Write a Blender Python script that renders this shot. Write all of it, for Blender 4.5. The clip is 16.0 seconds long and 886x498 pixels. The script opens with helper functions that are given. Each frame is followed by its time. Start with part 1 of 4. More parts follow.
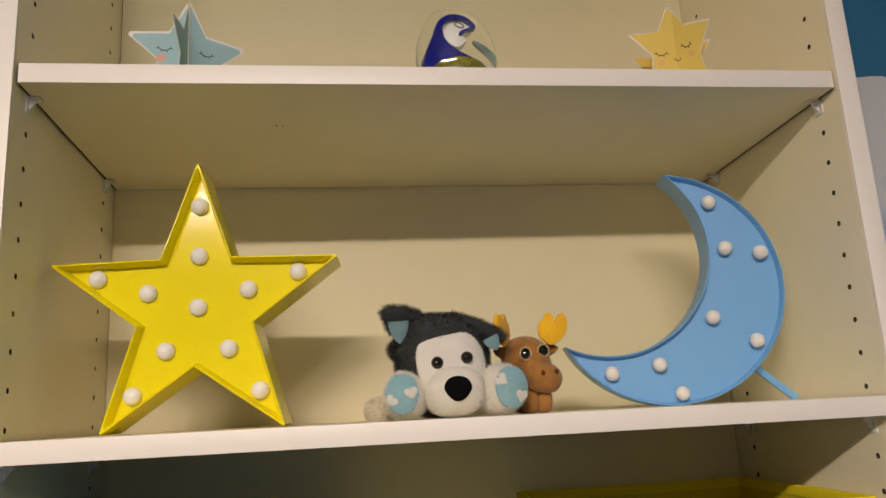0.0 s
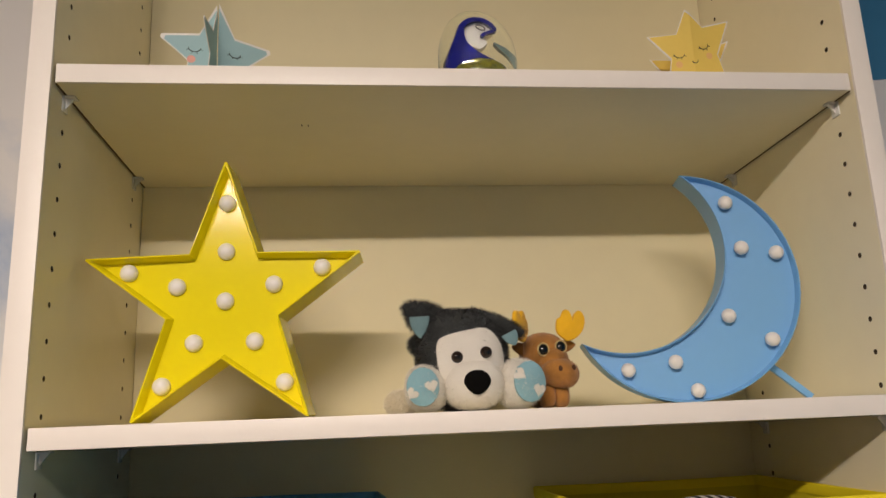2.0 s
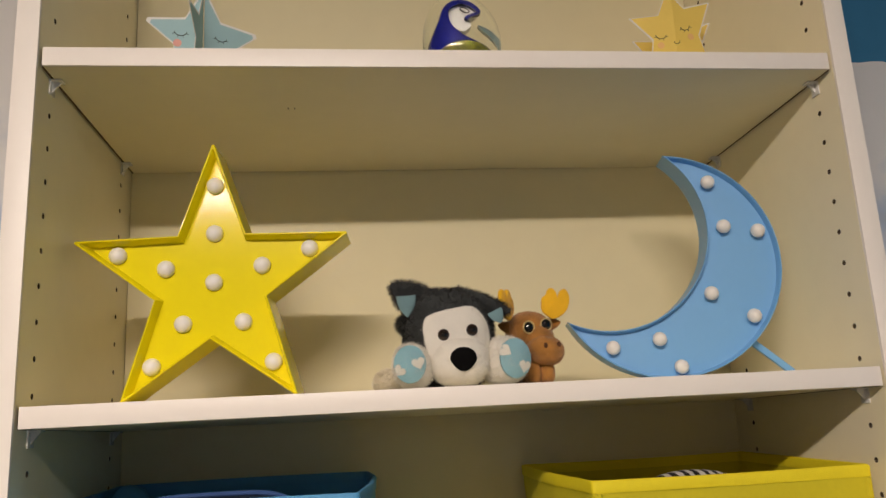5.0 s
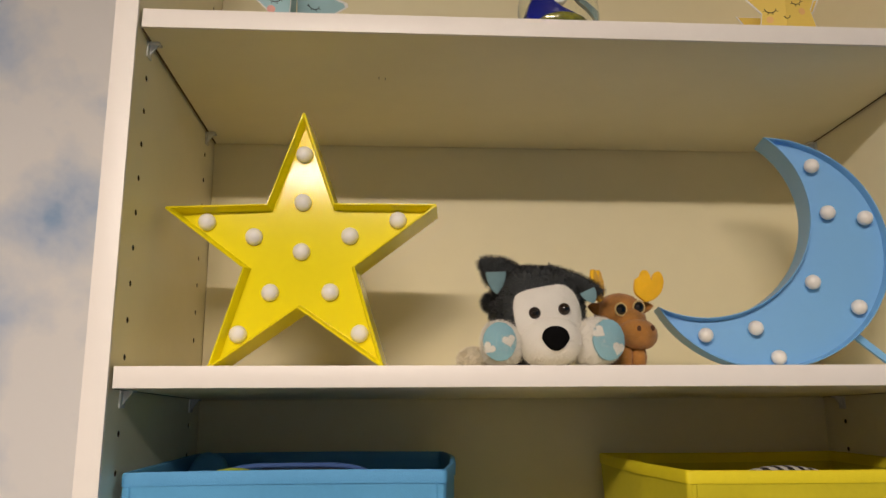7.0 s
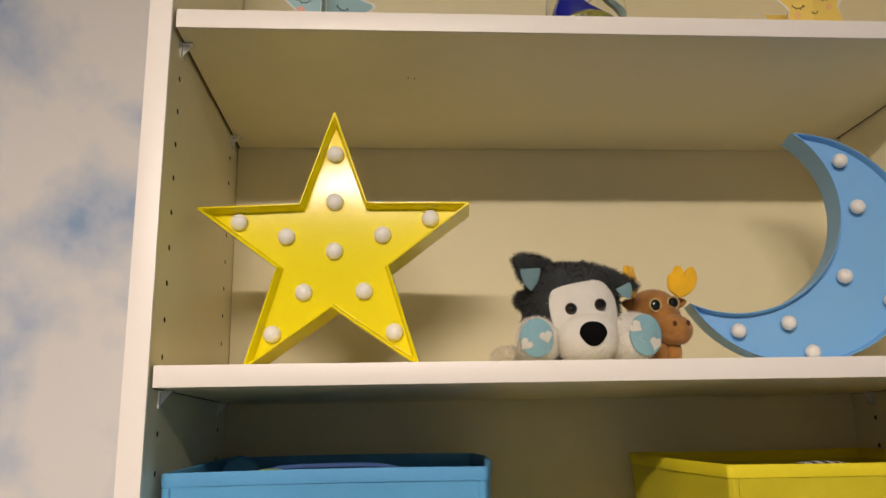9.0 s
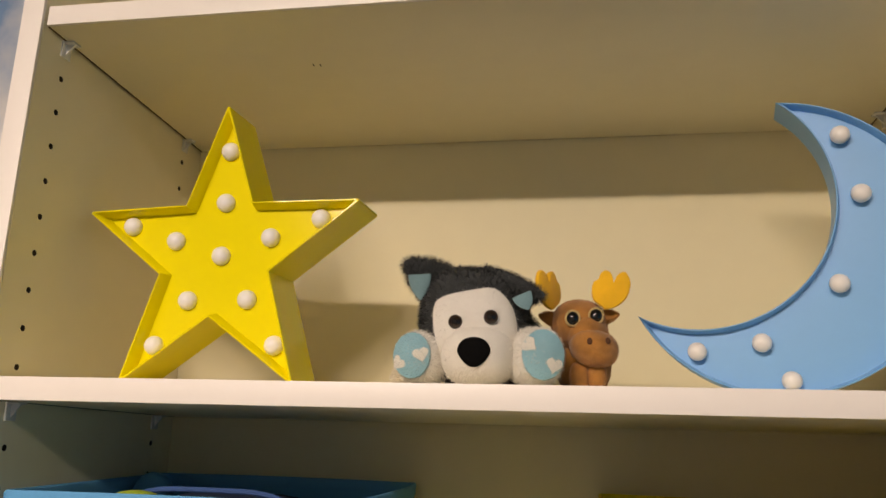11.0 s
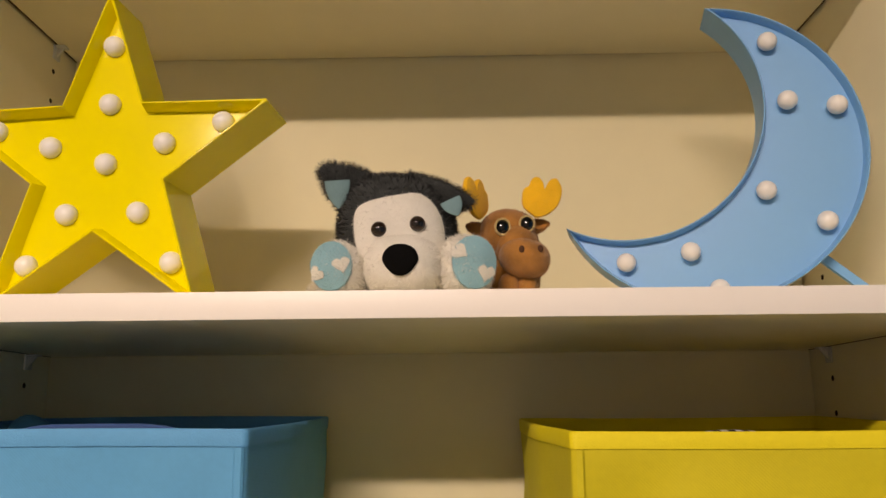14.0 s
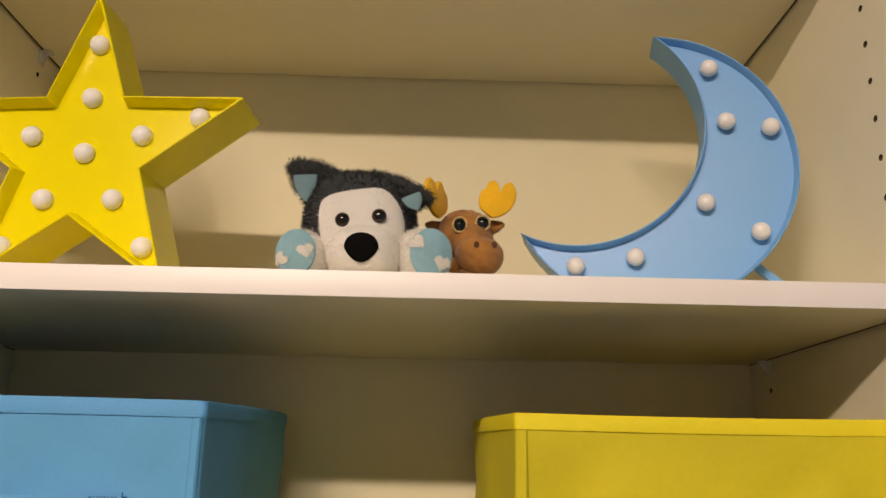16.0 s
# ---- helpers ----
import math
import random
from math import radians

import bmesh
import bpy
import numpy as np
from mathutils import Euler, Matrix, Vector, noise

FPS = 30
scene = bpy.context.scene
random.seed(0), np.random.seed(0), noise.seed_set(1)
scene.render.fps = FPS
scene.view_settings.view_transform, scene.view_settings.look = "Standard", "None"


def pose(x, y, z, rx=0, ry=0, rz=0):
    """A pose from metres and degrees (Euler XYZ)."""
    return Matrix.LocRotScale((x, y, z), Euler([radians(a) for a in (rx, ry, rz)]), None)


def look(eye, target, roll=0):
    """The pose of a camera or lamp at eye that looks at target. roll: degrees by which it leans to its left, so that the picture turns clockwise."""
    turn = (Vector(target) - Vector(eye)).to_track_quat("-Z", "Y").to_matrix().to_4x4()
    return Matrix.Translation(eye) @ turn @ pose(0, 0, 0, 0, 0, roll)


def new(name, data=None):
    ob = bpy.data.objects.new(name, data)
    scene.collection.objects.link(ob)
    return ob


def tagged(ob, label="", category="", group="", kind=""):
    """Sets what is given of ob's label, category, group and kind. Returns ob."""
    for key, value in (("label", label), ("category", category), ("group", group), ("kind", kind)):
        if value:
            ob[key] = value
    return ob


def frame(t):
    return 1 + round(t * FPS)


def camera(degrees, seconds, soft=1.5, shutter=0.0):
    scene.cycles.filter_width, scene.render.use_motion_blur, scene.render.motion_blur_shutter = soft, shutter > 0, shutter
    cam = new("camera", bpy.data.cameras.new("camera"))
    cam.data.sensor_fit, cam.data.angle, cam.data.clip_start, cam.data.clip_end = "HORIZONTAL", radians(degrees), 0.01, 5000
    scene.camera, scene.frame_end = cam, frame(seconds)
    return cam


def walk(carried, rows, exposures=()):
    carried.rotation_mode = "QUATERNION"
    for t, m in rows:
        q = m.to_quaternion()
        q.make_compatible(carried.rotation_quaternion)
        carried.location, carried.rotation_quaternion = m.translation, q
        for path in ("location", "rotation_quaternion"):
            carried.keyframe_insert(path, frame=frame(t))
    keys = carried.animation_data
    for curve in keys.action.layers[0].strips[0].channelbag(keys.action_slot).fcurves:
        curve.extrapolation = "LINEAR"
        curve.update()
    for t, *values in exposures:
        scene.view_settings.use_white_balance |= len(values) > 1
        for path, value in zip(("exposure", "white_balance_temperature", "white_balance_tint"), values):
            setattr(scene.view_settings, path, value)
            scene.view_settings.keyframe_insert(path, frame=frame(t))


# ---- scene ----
cam = camera(61.1, 16.0)
PATH = [
    (0, (-0.108, -0.639, 1.455), (0.159, 1.297, 1.881), -3.0),
    (0.5, (-0.099, -0.638, 1.457), (0.168, 1.302, 1.867), -2.9),
    (1, (-0.1, -0.656, 1.453), (0.146, 1.283, 1.877), -2.9),
    (1.5, (-0.109, -0.657, 1.446), (0.116, 1.28, 1.888), -2.4),
    (2, (-0.115, -0.654, 1.447), (0.111, 1.286, 1.88), -2.3),
    (2.5, (-0.105, -0.661, 1.446), (0.119, 1.28, 1.874), -3.0),
    (3, (-0.097, -0.661, 1.442), (0.128, 1.281, 1.861), -3.5),
    (3.5, (-0.106, -0.663, 1.437), (0.12, 1.277, 1.863), -3.6),
    (3.7, (-0.105, -0.664, 1.444), (0.129, 1.279, 1.858), -3.5),
    (5.8, (-0.122, -0.651, 1.426), (0.121, 1.29, 1.842), -1.9),
    (6, (-0.138, -0.638, 1.433), (0.096, 1.306, 1.842), -0.9),
    (6.5, (-0.163, -0.628, 1.416), (-0.003, 1.325, 1.817), 1.0),
    (7, (-0.152, -0.635, 1.42), (-0.027, 1.32, 1.819), -0.3),
    (7.5, (-0.153, -0.637, 1.416), (-0.032, 1.319, 1.815), -0.1),
    (8, (-0.193, -0.632, 1.411), (-0.031, 1.32, 1.818), 0.5),
    (8.2, (-0.2, -0.633, 1.406), (-0.016, 1.315, 1.816), -0.1),
    (10.3, (-0.008, -0.593, 1.411), (-0.299, 1.329, 1.88), -2.8),
    (10.5, (0.038, -0.582, 1.427), (-0.358, 1.324, 1.882), -1.9),
    (11, (0.062, -0.525, 1.421), (-0.264, 1.395, 1.88), 1.5),
    (11.5, (0.046, -0.471, 1.409), (-0.157, 1.463, 1.878), 3.4),
    (12, (0.046, -0.474, 1.399), (-0.101, 1.469, 1.852), 2.1),
    (12.5, (0.053, -0.471, 1.404), (-0.039, 1.478, 1.843), -0.7),
    (13, (0.049, -0.467, 1.4), (0.021, 1.485, 1.833), -1.6),
    (13.5, (0.039, -0.461, 1.39), (0.039, 1.5, 1.783), -0.7),
    (14, (0.03, -0.473, 1.387), (-0.002, 1.492, 1.757), -0.5),
    (14.5, (0.054, -0.515, 1.384), (-0.008, 1.451, 1.746), -0.1),
    (15, (0.073, -0.563, 1.353), (0.013, 1.404, 1.709), 0.8),
    (15.5, (0.077, -0.562, 1.336), (0.042, 1.401, 1.719), 0.6),
    (16, (0.041, -0.496, 1.337), (0.081, 1.438, 1.842), 1.1),
]
walk(cam, [(t, look(eye, target, roll)) for t, eye, target, roll in PATH],
     [(0.0, 0.0, 6450, 10), (3.5, 0.0, 6450, 10), (6.0, -0.04, 6450, 9), (8.0, 0.0, 6450, 9), (10.5, 0.09, 6650, 11), (12.5, 0.20, 7200, 15), (14.5, 0.10, 7100, 15), (16.0, 0.14, 6900, 14)])

# ---- light ----
world = bpy.data.worlds.new("room_world")
scene.world = world
world.use_nodes = True
world.node_tree.nodes["Background"].inputs[0].default_value = (0.02, 0.02, 0.02, 1)
scene.view_settings.exposure = 0.0
# the room's ceiling fitting: three bulbs over a flat diffuser, in front of the bookcase
for lx in (-1.0, -0.5, 0.0):
    lamp = bpy.data.lights.new("ceiling_bulb", "POINT")
    lamp.energy, lamp.shadow_soft_size, lamp.color = 9.5, 0.045, (1.0, 0.835, 0.72)
    ob = new("ceiling_bulb", lamp)
    ob.location = (lx, -1.70, 2.228)
lamp = bpy.data.lights.new("ceiling_diffuser", "AREA")
lamp.shape, lamp.size, lamp.size_y, lamp.energy, lamp.color = "ELLIPSE", 1.00, 0.13, 58.0, (1.0, 0.835, 0.72)
ob = new("ceiling_diffuser", lamp)
ob.location = (-0.50, -1.70, 2.215)


# ---- materials ----
def mat(name, colour, rough=0.5, vary=0.08, scale=6.0, bump=0.0, bump_scale=200.0, metal=0.0, spec=0.5, second=None, sheen=0.0, coat=0.0):
    """A surface with two scales of colour change and a fine relief."""
    m = bpy.data.materials.new(name)
    m.use_nodes = True
    nt = m.node_tree
    b = nt.nodes["Principled BSDF"]
    tc = nt.nodes.new("ShaderNodeTexCoord")
    n1 = nt.nodes.new("ShaderNodeTexNoise")
    n1.inputs["Scale"].default_value, n1.inputs["Detail"].default_value = scale, 4
    n2 = nt.nodes.new("ShaderNodeTexNoise")
    n2.inputs["Scale"].default_value, n2.inputs["Detail"].default_value = scale * 14, 3
    add = nt.nodes.new("ShaderNodeMath")
    add.operation = "MULTIPLY_ADD"
    add.inputs[1].default_value = 0.4
    ramp = nt.nodes.new("ShaderNodeMapRange")
    ramp.inputs["From Min"].default_value, ramp.inputs["From Max"].default_value = 0.45, 0.95
    mix = nt.nodes.new("ShaderNodeMix")
    mix.data_type = "RGBA"
    dark = second or tuple(c * (1 - vary * 2) for c in colour)
    mix.inputs["A"].default_value = (*dark, 1)
    mix.inputs["B"].default_value = (*colour, 1)
    for n in (n1, n2):
        nt.links.new(tc.outputs["Object"], n.inputs["Vector"])
    nt.links.new(n2.outputs["Fac"], add.inputs[0])
    nt.links.new(n1.outputs["Fac"], add.inputs[2])
    nt.links.new(add.outputs[0], ramp.inputs["Value"])
    nt.links.new(ramp.outputs[0], mix.inputs["Factor"])
    nt.links.new(mix.outputs["Result"], b.inputs["Base Color"])
    b.inputs["Roughness"].default_value, b.inputs["Metallic"].default_value = rough, metal
    b.inputs["Specular IOR Level"].default_value = spec
    b.inputs["Sheen Weight"].default_value = sheen
    b.inputs["Coat Weight"].default_value = coat
    if bump:
        n3 = nt.nodes.new("ShaderNodeTexNoise")
        n3.inputs["Scale"].default_value, n3.inputs["Detail"].default_value = bump_scale, 3
        bp = nt.nodes.new("ShaderNodeBump")
        bp.inputs["Strength"].default_value, bp.inputs["Distance"].default_value = bump, 0.001
        nt.links.new(tc.outputs["Object"], n3.inputs["Vector"])
        nt.links.new(n3.outputs["Fac"], bp.inputs["Height"])
        nt.links.new(bp.outputs[0], b.inputs["Normal"])
    return m


def cloud_material(name, shift, blue):
    """Printed paper of soft white clouds on blue. shift: more cloud and less sky; blue: the sky's deepest tone."""
    m = mat(name, (0.6, 0.58, 0.56), 0.7, bump=0.25, bump_scale=60)
    nt = m.node_tree
    b = nt.nodes["Principled BSDF"]
    tc = next(n for n in nt.nodes if n.type == "TEX_COORD")
    n1 = nt.nodes.new("ShaderNodeTexNoise")
    n1.inputs["Scale"].default_value, n1.inputs["Detail"].default_value, n1.inputs["Roughness"].default_value = 4.4, 5, 0.46
    n1.inputs["Distortion"].default_value = 0.35
    n2 = nt.nodes.new("ShaderNodeTexNoise")
    n2.inputs["Scale"].default_value, n2.inputs["Detail"].default_value = 13.0, 5
    ramp = nt.nodes.new("ShaderNodeValToRGB")
    e = ramp.color_ramp.elements
    e[0].position, e[0].color = 0.34, (*blue, 1)
    e[1].position, e[1].color = 0.60, (0.80, 0.79, 0.78, 1)
    for p, c in ((0.43, (0.50, 0.58, 0.71, 1)), (0.51, (0.67, 0.70, 0.75, 1))):
        k = e.new(p)
        k.color = c
    mixn = nt.nodes.new("ShaderNodeMath")
    mixn.operation = "MULTIPLY_ADD"
    mixn.inputs[1].default_value = 0.45
    off = nt.nodes.new("ShaderNodeMath")
    off.operation = "SUBTRACT"
    off.inputs[1].default_value = 0.182 - shift
    for n in (n1, n2):
        nt.links.new(tc.outputs["Object"], n.inputs["Vector"])
    nt.links.new(n2.outputs["Fac"], mixn.inputs[0])
    nt.links.new(n1.outputs["Fac"], mixn.inputs[2])
    nt.links.new(mixn.outputs[0], off.inputs[0])
    nt.links.new(off.outputs[0], ramp.inputs["Fac"])
    nt.links.new(ramp.outputs["Color"], b.inputs["Base Color"])
    return m


def weave(m, size, strength):
    """A fine pressed dot relief, as on non-woven cloth."""
    nt = m.node_tree
    b = nt.nodes["Principled BSDF"]
    tc = next(n for n in nt.nodes if n.type == "TEX_COORD")
    mp = nt.nodes.new("ShaderNodeMapping")
    mp.inputs["Rotation"].default_value = (0, radians(45), 0)
    mp.inputs["Scale"].default_value = (1 / size, 1 / size, 1 / size)
    vo = nt.nodes.new("ShaderNodeTexVoronoi")
    vo.inputs["Scale"].default_value, vo.inputs["Randomness"].default_value = 1.0, 0.1
    bp = nt.nodes.new("ShaderNodeBump")
    bp.inputs["Strength"].default_value, bp.inputs["Distance"].default_value = strength, 0.0006
    nt.links.new(tc.outputs["Object"], mp.inputs["Vector"])
    nt.links.new(mp.outputs[0], vo.inputs["Vector"])
    nt.links.new(vo.outputs["Distance"], bp.inputs["Height"])
    nt.links.new(bp.outputs[0], b.inputs["Normal"])
    return m


def thin_hair(m, colour, share):
    """Lets part of the light through, as thin pale hair does."""
    nt = m.node_tree
    b = nt.nodes["Principled BSDF"]
    out = next(n for n in nt.nodes if n.type == "OUTPUT_MATERIAL")
    tr = nt.nodes.new("ShaderNodeBsdfTranslucent")
    tr.inputs["Color"].default_value = (*colour, 1)
    mx = nt.nodes.new("ShaderNodeMixShader")
    mx.inputs[0].default_value = share
    nt.links.new(b.outputs[0], mx.inputs[1])
    nt.links.new(tr.outputs[0], mx.inputs[2])
    nt.links.new(mx.outputs[0], out.inputs["Surface"])
    return m


M_CREAM = mat("cream_melamine", (0.82, 0.75, 0.50), 0.55, 0.03, 3.0, 0.06, 500, spec=0.3)
M_SIDE = mat("pale_cream_melamine", (0.93, 0.86, 0.63), 0.42, 0.03, 3.0, 0.06, 500, spec=0.5)
M_EDGE = mat("white_edge_band", (0.92, 0.865, 0.79), 0.4, 0.02, 5.0, 0.05, 300)
M_HOLE = mat("shaded_chipboard", (0.10, 0.07, 0.04), 0.9, 0.2, 300)
# board-end brown, dark enough to draw the shaded gap
M_ENDGAP = mat("board_end_gap_shade", (0.17, 0.115, 0.065), 0.9, 0.2, 300)
M_PIN = mat("clear_white_plastic", (0.80, 0.80, 0.78), 0.25, 0.03)
M_BLUEWALL = mat("blue_wall_paint", (0.05, 0.225, 0.42), 0.6, 0.06, 4.0, 0.15, 250)
M_CLOUD = cloud_material("cloud_print", 0.014, (0.22, 0.37, 0.62))
M_OVERCAST = cloud_material("grey_cloud_print", 0.055, (0.46, 0.48, 0.51))
M_ROOM = mat("unseen_room_grey", (0.30, 0.29, 0.28), 0.8, 0.05, 2.0, 0.1, 200)
M_FLOOR = mat("unseen_floor_taupe", (0.06, 0.054, 0.046), 0.95, 0.15, 20, 0.5, 400)
M_YELLOW = mat("yellow_plastic", (0.87, 0.745, 0.006), 0.13, 0.02, 8.0, 0.03, 20, spec=0.28)
M_MOON = mat("sky_blue_plastic", (0.19, 0.45, 0.80), 0.36, 0.02, 8.0, 0.03, 60)
M_BULB = mat("milky_bulb_plastic", (0.86, 0.84, 0.80), 0.3, 0.02, 40)
M_DARKFUR = mat("charcoal_plush", (0.048, 0.054, 0.055), 0.9, 0.25, 60, sheen=0.1)
M_WHITEFUR = thin_hair(mat("white_plush", (0.86, 0.83, 0.75), 0.9, 0.04, 50, sheen=0.2), (0.88, 0.86, 0.82), 0.12)
M_CREAMFUR = mat("cream_plush", (0.86, 0.79, 0.62), 0.9, 0.06, 50, sheen=0.2)
M_TEAL = mat("teal_plush", (0.27, 0.49, 0.56), 0.9, 0.08, 60, 0.5, 900, sheen=0.2)
M_EAR = mat("grey_teal_cloth", (0.17, 0.29, 0.32), 0.9, 0.1, 60, 0.5, 900, sheen=0.2)
M_NOSE = mat("black_plush", (0.004, 0.004, 0.004), 0.95, 0.2, 90, 0.3, 900, spec=0.1)
M_EYE = mat("dark_brown_eye", (0.018, 0.008, 0.004), 0.06, 0.1, 90, coat=0.5)
M_PUPIL = mat("black_pupil", (0.002, 0.002, 0.002), 0.05, 0.1, coat=0.5)
M_GOLD = mat("gold_glitter", (0.88, 0.66, 0.28), 0.35, 0.4, 900, 1.0, 1500, metal=0.1)
M_BROWN = mat("brown_plush", (0.50, 0.22, 0.040), 0.9, 0.26, 70, 0.6, 900, sheen=0.3)
M_DKBROWN = mat("dark_brown_plush", (0.09, 0.035, 0.012), 0.9, 0.14, 50, 0.6, 900)
M_ORANGE = mat("orange_felt", (0.96, 0.55, 0.015), 0.95, 0.10, 60, 0.6, 900, sheen=0.2)
M_BINB = weave(mat("blue_nonwoven_cloth", (0.11, 0.39, 0.68), 0.75, 0.06, 14), 0.0017, 0.16)
M_BINBD = mat("blue_binding_tape", (0.10, 0.36, 0.66), 0.7, 0.05, 14, 0.3, 700)
M_BINY = weave(mat("yellow_nonwoven_cloth", (0.67, 0.57, 0.012), 0.75, 0.06, 14), 0.0017, 0.16)
M_BINYD = mat("yellow_binding_tape", (0.84, 0.70, 0.01), 0.7, 0.05, 14, 0.3, 700)
M_STITCHB = mat("navy_thread", (0.03, 0.10, 0.20), 0.8)
M_STITCHY = mat("olive_thread", (0.30, 0.23, 0.01), 0.8)
M_NAVY = mat("navy_cloth", (0.012, 0.03, 0.085), 0.8, 0.1, 20, 0.3, 500)
M_PIPING = mat("blue_piping", (0.04, 0.10, 0.30), 0.6)
M_LIME = mat("lime_plastic", (0.45, 0.60, 0.05), 0.5)
M_PAPER = mat("white_card", (0.80, 0.76, 0.72), 0.6, 0.02, 20)
M_DOT = mat("lime_print", (0.50, 0.60, 0.07), 0.6, 0.15, 150)
M_RED = mat("rust_red_print", (0.33, 0.035, 0.012), 0.5, 0.15, 60)
M_INK = mat("dark_ink", (0.03, 0.025, 0.022), 0.6)
M_AQUA = mat("aqua_paper", (0.36, 0.56, 0.60), 0.65, 0.03, 20)
M_SUN = mat("warm_yellow_paper", (0.86, 0.63, 0.13), 0.65, 0.03, 20)
M_CORE = mat("white_paper_edge", (0.82, 0.80, 0.76), 0.6, 0.02)
M_PEACH = mat("peach_print", (0.86, 0.52, 0.20), 0.65, 0.05, 80)
M_BLUSH = mat("pink_print", (0.80, 0.40, 0.34), 0.65, 0.05, 80)
M_COBALT = mat("cobalt_glass", (0.008, 0.012, 0.22), 0.1, 0.2, 90)
M_MILK = mat("milk_glass", (0.82, 0.82, 0.78), 0.15, 0.03)
M_GLINT = mat("teal_edge_glint", (0.16, 0.24, 0.23), 0.1, 0.2, 60)
M_MOSS = mat("moss_glass_chips", (0.28, 0.27, 0.03), 0.25, 0.4, 200, second=(0.04, 0.05, 0.02))


def glass_material():
    m = bpy.data.materials.new("clear_glass")
    m.use_nodes = True
    b = m.node_tree.nodes["Principled BSDF"]
    b.inputs["Base Color"].default_value = (0.93, 0.96, 0.93, 1)
    b.inputs["Transmission Weight"].default_value = 1.0
    b.inputs["Roughness"].default_value, b.inputs["IOR"].default_value = 0.0, 1.22
    b.inputs["Specular IOR Level"].default_value = 1.0
    b.inputs["Coat Weight"].default_value = 0.6
    return m


def stripe_material():
    """Black and white stripes of a printed plush."""
    m = mat("zebra_cloth", (0.8, 0.78, 0.74), 0.9)
    nt = m.node_tree
    tc = next(n for n in nt.nodes if n.type == "TEX_COORD")
    w = nt.nodes.new("ShaderNodeTexWave")
    w.inputs["Scale"].default_value, w.inputs["Distortion"].default_value = 26.0, 6.0
    r = nt.nodes.new("ShaderNodeValToRGB")
    r.color_ramp.interpolation = "CONSTANT"
    r.color_ramp.elements[0].color = (0.01, 0.01, 0.012, 1)
    r.color_ramp.elements[1].position, r.color_ramp.elements[1].color = 0.5, (0.75, 0.73, 0.70, 1)
    nt.links.new(tc.outputs["Object"], w.inputs["Vector"])
    nt.links.new(w.outputs["Fac"], r.inputs["Fac"])
    nt.links.new(r.outputs["Color"], nt.nodes["Principled BSDF"].inputs["Base Color"])
    return m


M_PLUM = mat("plum_plastic", (0.03, 0.02, 0.05), 0.35, 0.1, 60)
M_GLASS, M_ZEBRA = glass_material(), stripe_material()

# ---- building helpers ----
BASE = {}


